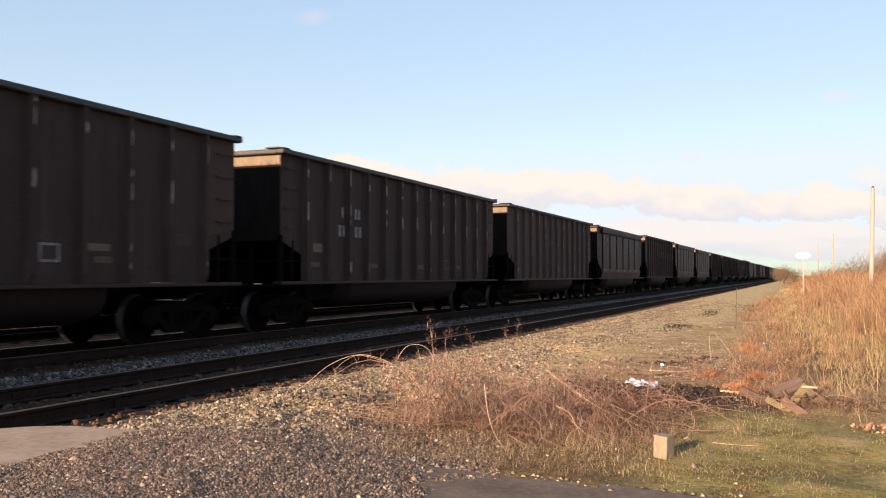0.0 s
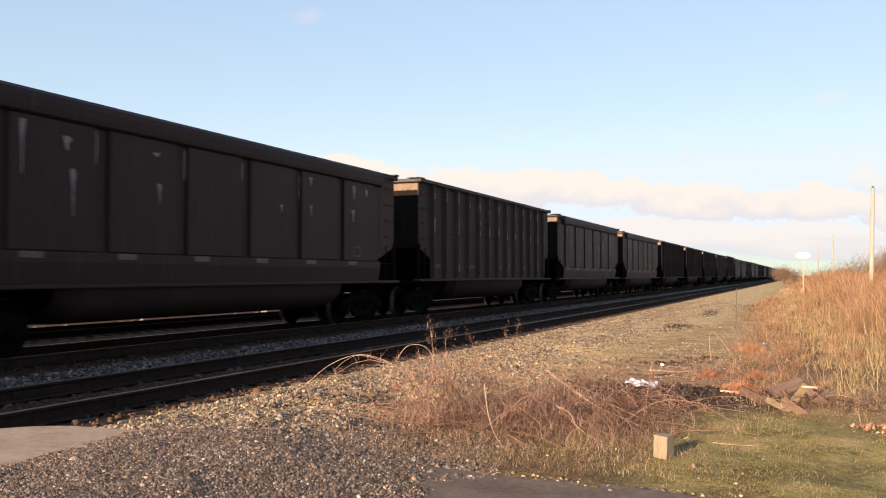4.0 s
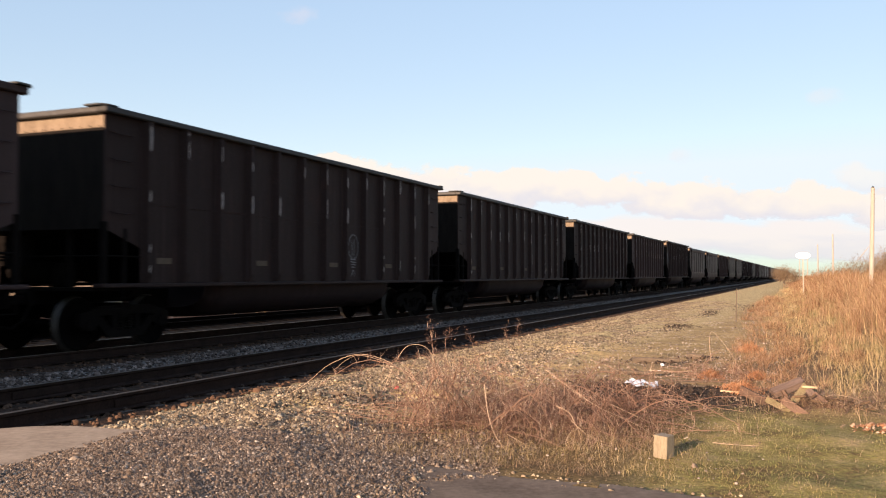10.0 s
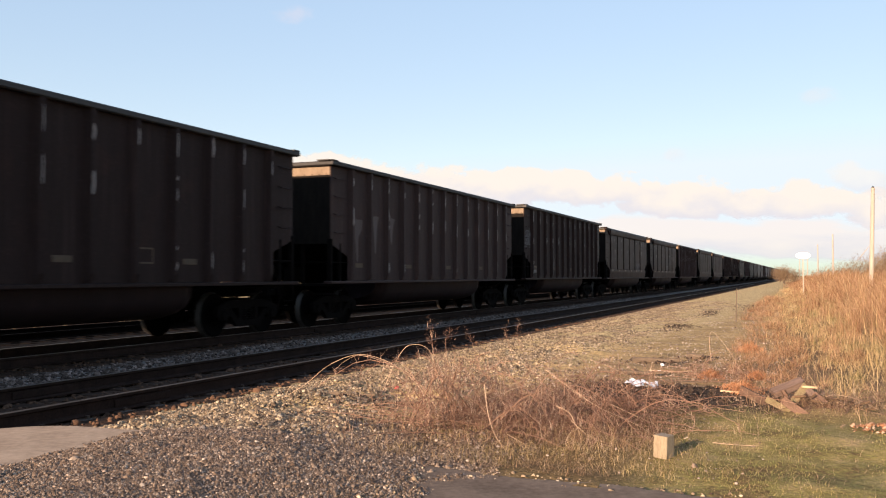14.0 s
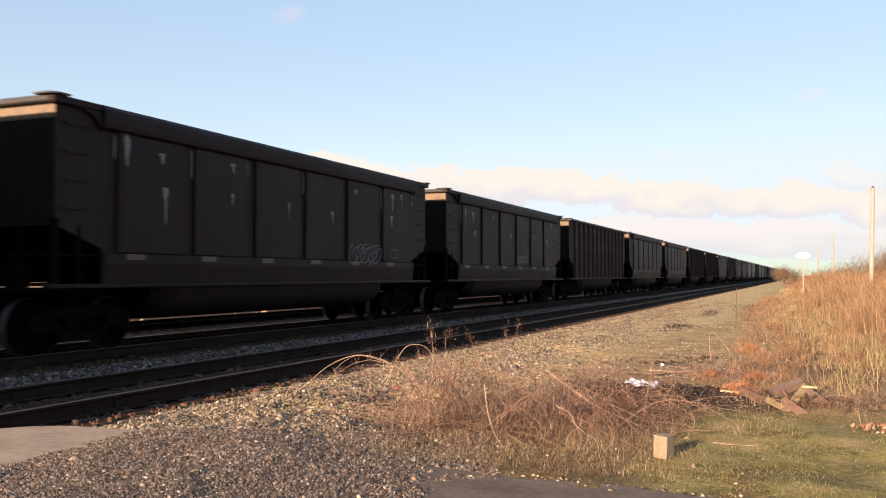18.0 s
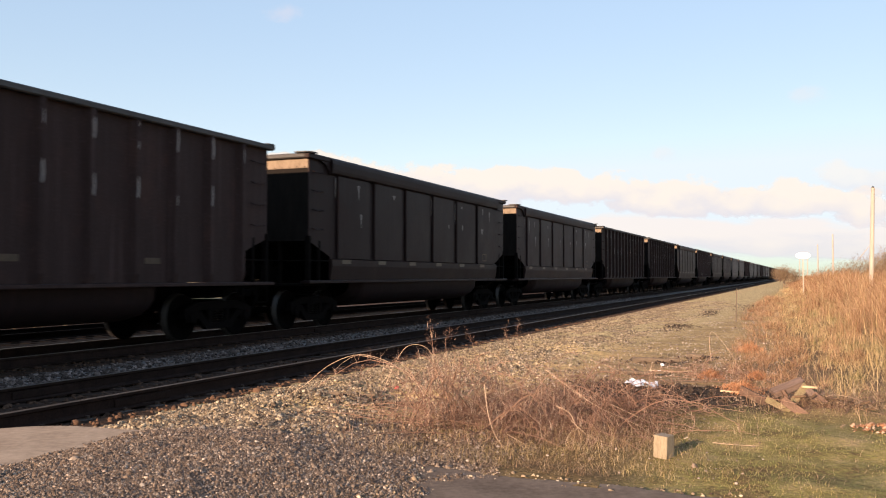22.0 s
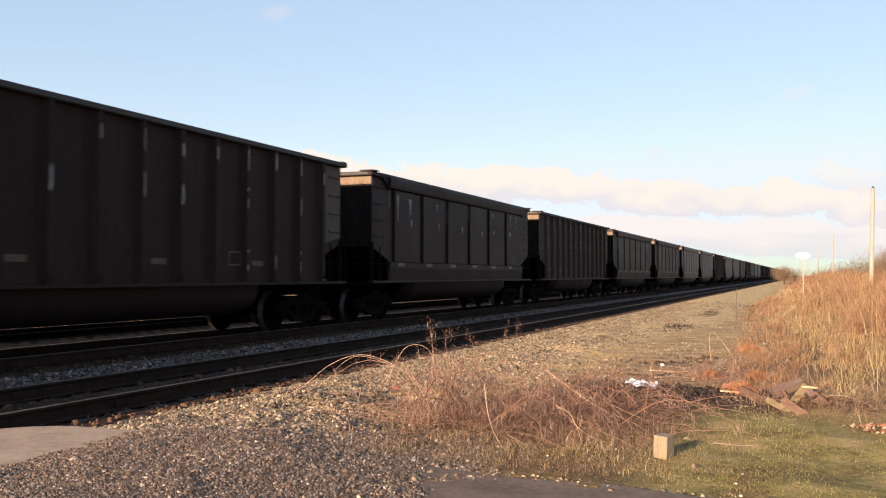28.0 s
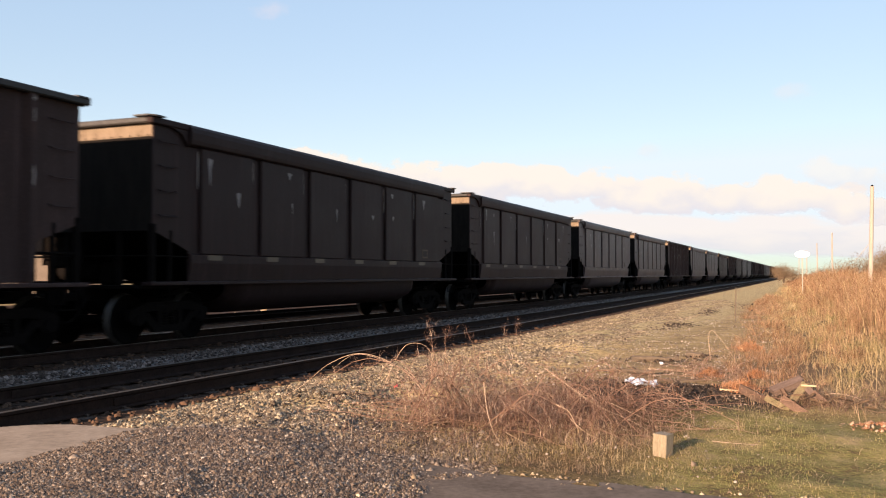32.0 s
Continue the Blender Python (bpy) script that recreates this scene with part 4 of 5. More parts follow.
for bx, by, sx, sy, cnt in ((-3.2, 24.4, 0.30, 0.9, 160), (-3.2, 33.5, 0.2, 1.2, 110), (-2.2, 14.6, 0.25, 0.4, 60), (-1.75, 10.9, 0.6, 0.5, 420), (-2.5, 40, 0.3, 3.0, 90), (-1.6, 15.5, 0.2, 0.3, 40), (-4.6, 8.4, 0.5, 0.25, 60)):
    chips("dark_clods", "scatter of dark clods and cinders on the dirt", np.column_stack([rng.normal(bx, sx, 2 * cnt), rng.normal(by, sy, 2 * cnt)]), 0.019, SOOT, 0.05)

for by, sy, cnt in ((20.6, 0.45, 160), (18.2, 0.15, 50), (17.0, 0.22, 70), (15.5, 0.2, 70), (27.0, 0.8, 120)):
    stones("lineside_rubble", "pale rubble heap beyond the far track", np.column_stack([rng.normal(-18.6, 0.25, cnt), rng.normal(by, sy, cnt)]), 0.05, PALE_STONE, -0.2)

# ------------------------------------------------------------ dry plants


def blades(name, label, category, base, height, width, lean, material, segs=3, kind="stuff", bearing=None):
    """Thin bent stalks, one strip each; base: rows of x, y, z."""
    n = len(base)
    az = rng.uniform(0, 6.283, n) if bearing is None else bearing + rng.normal(0, 0.5, n)
    face = rng.uniform(0, 6.283, n)
    ln = lean * np.abs(rng.normal(0.6, 0.5, n))
    vs = []
    for k in range(segs + 1):
        t = k / segs
        c = base + np.stack([np.cos(az) * ln * height * t ** 1.8, np.sin(az) * ln * height * t ** 1.8, height * t * (1 - 0.25 * ln * t)], -1)
        w = width * (1 - 0.75 * t)
        d = np.stack([np.cos(face) * w, np.sin(face) * w, 0 * w], -1)
        vs += [c - d, c + d]
    v = np.stack(vs, 1)
    t = []
    for k in range(segs):
        t += [(2 * k, 2 * k + 1, 2 * k + 3), (2 * k, 2 * k + 3, 2 * k + 2)]
    tri = np.array(t)[None] + (np.arange(n) * 2 * (segs + 1))[:, None, None]
    ob = new(name, fast_mesh(name, v.reshape(-1, 3), tri.reshape(-1, 3), material))
    return tagged(ob, label, category, kind=kind)


def plant_material(name, stops, rough=0.8):
    k = Mat(name)
    vec = k.coords("World")
    f = k.math("MULTIPLY_ADD", k.noise(vec, 0.8, 3), 0.5, k.math("MULTIPLY", k.island(), 0.6))
    c = k.ramp(f, stops)
    tr = k.n.new("ShaderNodeBsdfTranslucent")
    k.l.new(c, tr.inputs[0])
    mx = k.n.new("ShaderNodeMixShader")
    mx.inputs[0].default_value = 0.25
    k.done(c, rough, 0.0, 0.2)
    k.l.new(k.bsdf.outputs[0], mx.inputs[1])
    k.l.new(tr.outputs[0], mx.inputs[2])
    k.l.new(mx.outputs[0], k.n["Material Output"].inputs[0])
    return k.m


DRY = plant_material("dry_weed", [(0.22, (0.045, 0.023, 0.012)), (0.42, (0.205, 0.108, 0.058)), (0.66, (0.335, 0.198, 0.112)), (0.92, (0.52, 0.36, 0.23))])
OLIVE = plant_material("olive_weed", [(0.2, (0.07, 0.062, 0.024)), (0.55, (0.17, 0.145, 0.06)), (0.9, (0.33, 0.27, 0.14))])
STRAW = plant_material("dead_straw", [(0.2, (0.2006, 0.1344, 0.0644)), (0.5, (0.3611, 0.2590, 0.1288)), (0.9, (0.5516, 0.4283, 0.2484))])
GREEN = plant_material("short_grass", [(0.25, (0.1325, 0.1568, 0.0347)), (0.5, (0.2650, 0.2375, 0.0714)), (0.7, (0.3922, 0.2850, 0.1224)), (0.95, (0.5830, 0.4180, 0.2448))])
THATCH = plant_material("brown_thatch", [(0.2, (0.060, 0.034, 0.022)), (0.45, (0.165, 0.102, 0.064)), (0.7, (0.290, 0.200, 0.124)), (0.93, (0.520, 0.400, 0.265))])
VERGE = plant_material("verge_straw", [(0.2, (0.085, 0.082, 0.026)), (0.45, (0.190, 0.140, 0.060)), (0.7, (0.340, 0.250, 0.140)), (0.93, (0.560, 0.450, 0.290))])
CANE = plant_material("bramble_cane", [(0.2, (0.045, 0.021, 0.015)), (0.45, (0.150, 0.078, 0.054)), (0.72, (0.33, 0.205, 0.145)), (0.93, (0.66, 0.53, 0.41))])


def with_ground(p):
    return np.column_stack([p, [ground_z(x, y) - 0.01 for x, y in p]])


def field_edge(x, y):
    return np.interp(y, [9, 12, 18, 32, 60, 200], [0.4, 0.22, -0.18, -0.80, -1.35, -3.6]) + 0.30 * noise.noise((x, y * 0.4, 9))


def field_keep(x, y):
    front = 14.6 - 0.7 * x + 0.8 * noise.noise((x * 1.5, 0, 3))
    return field_edge(x, y) < x < 0.085 * y + 0.6 and y > front and (0.50 + 1.9 * noise.noise((x * 1.2, y * 0.55, 12))) * (0.25 + 0.75 * smooth01(x - field_edge(x, y), 0.0, 1.2)) > rng.uniform()


def low_keep(x, y):
    """Matted low growth, which reaches further out than the tall weeds."""
    return field_edge(x, y) - 0.45 < x < 0.085 * y + 0.9 and y > 10.9 - 0.5 * x and (0.55 + 1.0 * noise.noise((x * 1.3, y * 0.7, 44))) * (0.3 + 0.7 * smooth01(x - field_edge(x, y), -0.4, 0.6)) > rng.uniform()


def weed_height(x, y):
    inner = smooth01(x - field_edge(x, y), 0.1, 2.6 + 0.015 * y) * smooth01(y - 14.0 + 0.7 * x, 0.0, 3.0)
    clump = 0.80 + 0.75 * noise.noise((x * 1.5, y * 0.6, 21))
    return 0.18 + 1.10 * inner * max(0.3, clump) + 0.5 * inner * smooth01(y, 30, 110)


def clump_rows(count, x1, y1, per, keep):
    """Stems gathered in clumps that lean outward: rows of x, y; their bearings; height share (tallest in the middle)."""
    c = scatter(count, -4.2, x1, 9.6, y1, keep)
    k = rng.integers(per // 2, per * 3 // 2, len(c))
    idx = np.repeat(np.arange(len(c)), k)
    rad = (0.07 + 0.0042 * c[:, 1]) * rng.uniform(0.7, 1.5, len(c))
    a, r = rng.uniform(0, 6.283, len(idx)), np.abs(rng.normal(0, 0.6, len(idx)))
    p = c[idx] + np.column_stack([np.cos(a), np.sin(a)]) * (r * rad[idx])[:, None]
    tall = np.array([weed_height(x, y) for x, y in c]) * rng.uniform(0.55, 1.25, len(c))
    return p, a, tall[idx] * np.clip(1.12 - 0.42 * r, 0.3, 1.2)


def build_field():
    p, a, h = clump_rows(1500, 17, 190, 26, field_keep)
    b = with_ground(p)
    h = h * rng.uniform(0.7, 1.1, len(p))
    wide = 0.0010 + 0.00012 * p[:, 1]
    blades("dry_weed_field", "tall dry orange-brown weeds covering the field", "weeds", b, h, wide, 0.55, DRY, bearing=a)
    pick = rng.integers(0, len(p), 90000)                        # side shoots and seed heads
    up = rng.uniform(0.25, 1.0, len(pick)) ** 0.8
    q = b[pick] + np.column_stack([rng.normal(0, 0.035, (len(pick), 2)), h[pick] * up * 0.92])
    blades("weed_side_shoots", "fine side shoots and fluffy seed heads of the dry weeds", "weeds", q, (0.03 + 0.16 * h[pick]) * rng.uniform(0.4, 1.3, len(pick)), wide[pick] * 0.9, 1.9, DRY, 2)
    p = scatter(26000, -3.6, 12, 10.3, 100, low_keep)
    blades("straw_undergrowth", "matted pale straw under the weeds", "grass", with_ground(p), rng.uniform(0.06, 0.34, len(p)), 0.0013 + 0.00014 * p[:, 1], 1.9, STRAW)
    p, a, h = clump_rows(260, 8, 70, 34, low_keep)
    blades("olive_undergrowth", "dull olive green growth among the dry weeds", "weeds", with_ground(p), np.minimum(h, 0.5) * rng.uniform(0.4, 1.0, len(p)), 0.0014 + 0.00014 * p[:, 1], 1.3, OLIVE, bearing=a)
    p, a, h = clump_rows(300, 0.3, 60, 22, lambda x, y: y > 11.4 and field_edge(x, y) - 1.1 < x < field_edge(x, y) + 0.2 and 0.25 + noise.noise((x * 2, y, 3)) > rng.uniform())
    blades("edge_tufts", "sparse dry tufts along the dirt strip", "grass", with_ground(p), rng.uniform(0.05, 0.30, len(p)), 0.0013 + 0.00014 * p[:, 1], 1.4, DRY, bearing=a)


build_field()
p_ = scatter(1500, -3.5, 12, 10.5, 120, field_keep)
blades("pale_stalks", "scattered pale dead stalks standing above the weeds", "weeds", with_ground(p_), np.array([weed_height(x, y) for x, y in p_]) * rng.uniform(0.7, 1.25, len(p_)), 0.0024 + 0.00020 * p_[:, 1], 0.5, STRAW)


RUSTY = plant_material("orange_dead_leaves", [(0.2, (0.2080, 0.0782, 0.0345)), (0.5, (0.3840, 0.1702, 0.0805)), (0.9, (0.5280, 0.3036, 0.1725))])
for bx, by, sx, sy, hh in ((-1.22, 12.6, 0.085, 0.16, 0.15), (-0.97, 17.4, 0.12, 0.3, 0.20), (-0.71, 11.2, 0.10, 0.14, 0.16), (-0.80, 11.6, 0.12, 0.2, 0.12), (-0.63, 12.8, 0.08, 0.2, 0.16)):
    q_ = np.column_stack([rng.normal(bx, sx, 700), rng.normal(by, sy, 700)])
    q_ = with_ground(q_)
    q_[:, 2] += rng.uniform(0, hh * 0.6, 700) * np.exp(-((q_[:, 0] - bx) / sx / 1.5) ** 2)
    blades("orange_leaf_clump", "fuzzy clump of orange dead leaves at the field edge", "dead leaves", q_, rng.uniform(0.02, hh * 0.5, 700), np.full(700, 0.0050), 1.6, RUSTY, 2)


def lawn_keep(x, y):
    return x > -1.05 + 0.5 * noise.noise((y, 0, 1)) - 0.4 * (y - 7) * 0.3 and 0.5 + noise.noise((x * 1.6, y * 1.6, 5)) > rng.uniform(0, 0.6)


p_ = scatter(15000, -2.2, 1.2, 5.95, 10.4, lawn_keep)
blades("short_grass", "short mossy green grass on the verge", "grass", with_ground(p_), rng.uniform(0.010, 0.035, len(p_)), np.full(len(p_), 0.0018), 0.9, GREEN, 2)
p_ = scatter(13000, -3.4, 0.8, 6.05, 12.0, lambda x, y: (0.62 + 0.9 * noise.noise((x * 1.4, y * 1.4, 17))) * (1 - 0.9 * smooth01(x, -1.5, -0.6)) * (1 - smooth01(y, 8.5, 11)) > rng.uniform(0, 1.0))
blades("dead_grass", "thin dead straw on the verge", "grass", with_ground(p_), rng.uniform(0.02, 0.09, len(p_)), np.full(len(p_), 0.0015), 2.2, THATCH, 3)


p_ = np.column_stack([rng.normal(-2.0, 0.75, 3600), rng.normal(7.35, 0.42, 3600)])
p_ = np.array([q for q in p_ if 0.35 + 1.3 * noise.noise((q[0] * 2.2, q[1] * 2.2, 40)) > rng.uniform(0, 0.9) and q[1] > 6.15 and q[0] < -0.9])
blades("straw_tufts", "pale straw tufts among the brambles", "grass", with_ground(p_), rng.uniform(0.03, 0.15, len(p_)), np.full(len(p_), 0.0015), 1.2, STRAW, 3)


def thatch_keep(x, y):
    """The brown mat of dead stems round the brambles, in uneven patches."""
    d = ((x + 2.15 + 0.25 * (y - 8.0)) / 1.0) ** 2 + ((y - 8.3) / 1.5) ** 2
    return y > 6.2 and d + 0.9 * noise.noise((x * 2.4, y * 2.4, 51)) + 0.5 * noise.noise((x * 7, y * 7, 52)) < rng.uniform(0.0, 1.1)


def verge_keep(x, y):
    return y > 6.15 and -3.1 < x < -0.5 and 0.35 + 0.9 * noise.noise((x * 2.0, y * 2.0, 61)) + 0.5 * noise.noise((x * 6, y * 6, 62)) > rng.uniform()


p_ = scatter(13000, -3.6, -0.6, 6.2, 10.6, thatch_keep)
low_ = np.array([0.35 + 0.65 * smooth01(y, 6.9, 7.9) for x, y in p_])
blades("bramble_thatch", "matted brown dead stems among the brambles", "dead stems", with_ground(p_), rng.uniform(0.03, 0.26, len(p_)) * rng.uniform(0.4, 1.0, len(p_)) * low_, np.full(len(p_), 0.0019), 2.0, THATCH, 3)
p_ = scatter(4200, -3.6, -0.6, 6.2, 10.6, thatch_keep)
low_ = np.array([0.45 + 0.55 * smooth01(y, 6.9, 7.9) for x, y in p_])
blades("fallen_stems", "thin red-brown fallen bramble stems", "dead stems", with_ground(p_), rng.uniform(0.08, 0.34, len(p_)) * low_, np.full(len(p_), 0.0020), 2.8, CANE, 4)
p_ = scatter(7000, -3.1, -0.5, 6.15, 8.6, verge_keep)
blades("verge_tufts", "short straw and green tufts along the road edge", "grass", with_ground(p_), rng.uniform(0.02, 0.085, len(p_)), np.full(len(p_), 0.0017), 1.8, VERGE, 3)


def cane_path(x, y, az, reach, h, n=9):
    z0 = ground_z(x, y)
    pts = []
    for i in range(n):
        t = i / (n - 1)
        w = 0.06 * math.sin(5 * t + az * 3) * t + 0.03 * noise.noise((x * 9 + 4 * t, y * 9, az)) + 0.02 * noise.noise((t * 11, az * 5, x))
        pts.append((x + math.cos(az) * reach * t + w * math.sin(az), y + math.sin(az) * reach * t - w * math.cos(az), z0 - 0.02 + h * math.sin(min(3.0, 2.4 * t + 0.12)) + 0.02 * t + 0.035 * t * noise.noise((t * 6, x * 7, az * 4))))
    return pts


def bramble(x, y, n, spreadr, hmax, seed, label, fine=900):
    r = random.Random(seed)
    b = thing("bramble_bush", label, "bush", "brambles")
    tips = []
    for i in range(n):
        px, py = x + r.gauss(0, spreadr), y + r.gauss(0, spreadr * 0.8)
        path = cane_path(px, py, r.uniform(0, 6.283), r.uniform(0.4, 1.35), (0.12 + 0.88 * r.random() ** 2.8) * hmax)
        part("cane", Shape().tube(path, r.uniform(0.0030, 0.0066), 5, 0.0020), CANE, b)
        tips += path[1:]
    tips = np.array(tips)
    pick = rng.integers(0, len(tips), fine)
    base = tips[pick] + rng.normal(0, 0.02, (fine, 3))
    tw = blades("brushwood", "fine leafless brushwood", "", base, rng.uniform(0.04, 0.20, fine), np.full(fine, 0.0016), 2.2, CANE, 3)
    tw.parent = b
    return b


bramble(-3.15, 7.75, 70, 0.26, 0.72, 1, "leafless red-brown bramble tangle on gravel", 2600)
bramble(-2.65, 7.9, 85, 0.36, 0.62, 2, "leafless red-brown bramble tangle in dead grass", 3000)
bramble(-2.1, 8.2, 75, 0.38, 0.52, 3, "low leafless bramble tangle beside the grass", 2600)
bramble(-2.2, 9.4, 56, 0.34, 0.52, 4, "low leafless bramble tangle beside the burnt patch", 2000)
bramble(-1.55, 9.6, 22, 0.28, 0.35, 6, "dark bramble stems on the burnt patch", 500)
bramble(-1.2, 13.0, 16, 0.20, 0.50, 7, "dry bramble clump at the field edge", 600)
bramble(-0.75, 12.4, 14, 0.22, 0.40, 9, "dry bramble clump beside the orange leaves", 600)
bramble(0.35, 10.6, 26, 0.22, 0.26, 8, "heap of cut brushwood at the field edge", 700)


p_ = np.column_stack([rng.normal(0.10, 0.42, 1500), rng.normal(10.45, 0.30, 1500)])
blades("heap_litter", "dead stems and splinters round the rubbish heap", "dead stems", with_ground(p_), rng.uniform(0.03, 0.20, 1500), np.full(1500, 0.0028), 2.4, THATCH, 3)
SWAY = []


def long_cane(pts, r, label, bark=None):
    c = thing("arching_cane", label, "cane", "arching canes")
    path = []
    for i in range(len(pts) - 1):
        p0, p1, p2, p3 = (Vector(pts[max(0, min(len(pts) - 1, i + k))]) for k in (-1, 0, 1, 2))
        for j in range(5):
            t = j / 5
            path.append(0.5 * ((2 * p1) + (p2 - p0) * t + (2 * p0 - 5 * p1 + 4 * p2 - p3) * t * t + (3 * p1 - p0 - 3 * p2 + p3) * t ** 3))
    path.append(Vector(pts[-1]))
    part("stem", Shape().tube(path, r, 6, r * 0.4), bark or PALECANE, c)
    SWAY.append((c, Vector(pts[0])))


PALECANE = plain("pale_cane_bark", (0.26, 0.17, 0.11), (0.50, 0.36, 0.25), 20, 0.7, 0.0, 0.2)
long_cane([(-3.24, 7.58, -0.02), (-3.38, 7.64, 0.21), (-3.65, 7.65, 0.42), (-4.01, 7.62, 0.52), (-4.35, 7.61, 0.41), (-4.64, 7.63, 0.2), (-4.92, 7.64, 0.04)], 0.0037, "pale arching bramble cane over the gravel")
long_cane([(-3.25, 7.68, 0.05), (-3.48, 7.66, 0.33), (-3.76, 7.62, 0.46), (-4.05, 7.58, 0.51), (-4.29, 7.57, 0.36)], 0.0031, "thin arching bramble cane over the gravel")
long_cane([(-3.7, 7.49, 0.21), (-3.59, 7.53, 0.48), (-3.47, 7.57, 0.63), (-3.3, 7.65, 0.58), (-3.23, 7.69, 0.26), (-3.18, 7.72, -0.06)], 0.0031, "hooped pale bramble cane")
long_cane([(-2.58, 7.19, 0.35), (-2.49, 7.02, 0.14), (-2.37, 6.86, -0.02), (-2.21, 6.71, -0.13)], 0.0043, "pale bent cane standing in the brambles")
long_cane([(-2.21, 6.71, -0.13), (-1.88, 6.56, -0.15), (-1.46, 6.44, -0.17), (-0.88, 6.39, -0.18)], 0.0055, "long pale cane lying on the grass")
long_cane([(-2.14, 8.46, 0.17), (-1.8, 8.17, 0.06), (-1.38, 7.92, -0.05), (-1.09, 7.6, -0.15)], 0.0025, "thin cane leaning over the grass")
long_cane([(-1.45, 9.51, 0.02), (-1.22, 9.28, -0.06), (-0.97, 9.06, -0.15), (-0.85, 8.79, -0.13)], 0.0037, "pale cane lying by the burnt patch")
long_cane([(-1.25, 13.05, 0.06), (-1.26, 12.96, 0.39), (-1.2, 12.9, 0.49), (-1.0, 12.91, 0.25), (-0.81, 12.92, -0.1)], 0.0043, "hooped dry stalk at the field edge")
long_cane([(0.08, 10.79, -0.16), (0.25, 10.61, -0.03), (0.47, 10.45, -0.03), (0.7, 10.29, -0.12)], 0.0049, "pale cut stick on the brush heap")
long_cane([(-0.73, 7.7, -0.11), (-0.56, 7.72, -0.12), (-0.37, 7.74, -0.12)], 0.0037, "pale stick lying on the grass")
long_cane([(-2.11, 12.92, -0.08), (-1.79, 13.05, -0.1), (-1.53, 13.16, -0.09)], 0.0073, "pale stick lying in the ashes")
long_cane([(-3.16, 7.62, -0.02), (-3.23, 7.69, 0.26), (-3.3, 7.75, 0.57), (-3.37, 7.83, 0.8)], 0.0034, "thin upright weed stalk above the brambles", CANE)
long_cane([(-3.07, 7.65, -0.02), (-3.13, 7.72, 0.37), (-3.19, 7.79, 0.66), (-3.19, 7.9, 0.73)], 0.003, "thin upright weed stalk above the brambles", CANE)
long_cane([(-3.12, 7.63, -0.02), (-3.23, 7.73, 0.42), (-3.38, 7.82, 0.68)], 0.0026, "thin upright weed stalk above the brambles", CANE)
long_cane([(-3.97, 10.85, 0.01), (-4.08, 10.95, 0.34), (-4.21, 11.06, 0.51)], 0.0034, "thin dry weed stalk on the track shoulder", CANE)
long_cane([(-4.35, 13.4, 0.05), (-4.44, 13.46, 0.27), (-4.51, 13.54, 0.43)], 0.0034, "thin dry weed stalk on the track shoulder", CANE)
long_cane([(-4.18, 13.47, 0.08), (-4.29, 13.52, 0.32), (-4.3, 13.62, 0.5)], 0.0034, "thin dry weed stalk on the track shoulder", CANE)
long_cane([(-2.3, 8.14, 0.39), (-2.13, 8.22, 0.25), (-1.93, 8.3, 0.1), (-1.76, 8.38, -0.02), (-1.64, 8.43, -0.11)], 0.0045, "long straight cane leaning through the brambles")
long_cane([(-2.61, 11.37, 0.19), (-2.37, 11.48, 0.09), (-2.2, 11.55, 0.0), (-2.04, 11.62, -0.1)], 0.004, "long pale cane arching over the ashes")
long_cane([(-1.69, 8.24, 0.08), (-1.51, 8.31, -0.01), (-1.31, 8.4, -0.11)], 0.0042, "pale cane lying on the burnt patch edge")
long_cane([(-2.8, 8.02, -0.11), (-2.75, 8.04, 0.08), (-2.65, 8.07, 0.18), (-2.5, 8.13, 0.23)], 0.0038, "arched cane in the bramble tangle")
long_cane([(-2.6, 8.66, -0.11), (-2.51, 8.7, -0.01), (-2.41, 8.73, 0.08)], 0.0038, "short cane leaning in the brambles")
long_cane([(-1.9, 7.04, 0.22), (-1.81, 7.08, 0.17), (-1.77, 7.1, 0.1), (-1.73, 7.12, 0.0), (-1.71, 7.13, -0.11)], 0.0036, "drooping cane over the dead grass")
long_cane([(-1.82, 7.21, 0.08), (-1.69, 7.26, -0.04), (-1.54, 7.33, -0.11)], 0.0032, "thin cane fallen on the dead grass")
long_cane([(-2.28, 6.89, -0.01), (-2.12, 6.96, -0.11)], 0.003, "thin cane fallen beside the road edge")
long_cane([(-3.27, 7.59, -0.11), (-3.07, 7.67, -0.09), (-2.83, 7.77, -0.06), (-2.58, 7.87, -0.07)], 0.0055, "reddish cane lying low in the brambles")
long_cane([(-3.37, 8.04, -0.11), (-3.09, 8.15, -0.08), (-2.83, 8.26, -0.02), (-2.57, 8.36, 0.04)], 0.0042, "reddish cane lying low in the brambles")
long_cane([(-3.42, 8.52, -0.11), (-3.35, 8.55, 0.1), (-3.26, 8.58, 0.23), (-3.17, 8.62, 0.21), (-3.13, 8.64, 0.04)], 0.0042, "hooped cane in the bramble tangle")
for tip_ in ((-3.37, 7.83, 0.8), (-3.33, 7.79, 0.69), (-3.19, 7.9, 0.73), (-3.19, 7.85, 0.7), (-3.38, 7.82, 0.68), (-3.3, 7.78, 0.55), (-4.21, 11.06, 0.51), (-4.14, 11.0, 0.43), (-4.51, 13.54, 0.43), (-4.47, 13.5, 0.35), (-4.3, 13.62, 0.5), (-4.29, 13.57, 0.41)):
    q_ = np.array(tip_) + rng.normal(0, 1, (34, 3)) * np.array([0.026, 0.026, 0.040])
    blades("seed_heads", "brown dry seed heads of a lineside weed", "weeds", q_, rng.uniform(0.02, 0.06, 34), np.full(34, 0.0019), 2.0, CANE, 2)

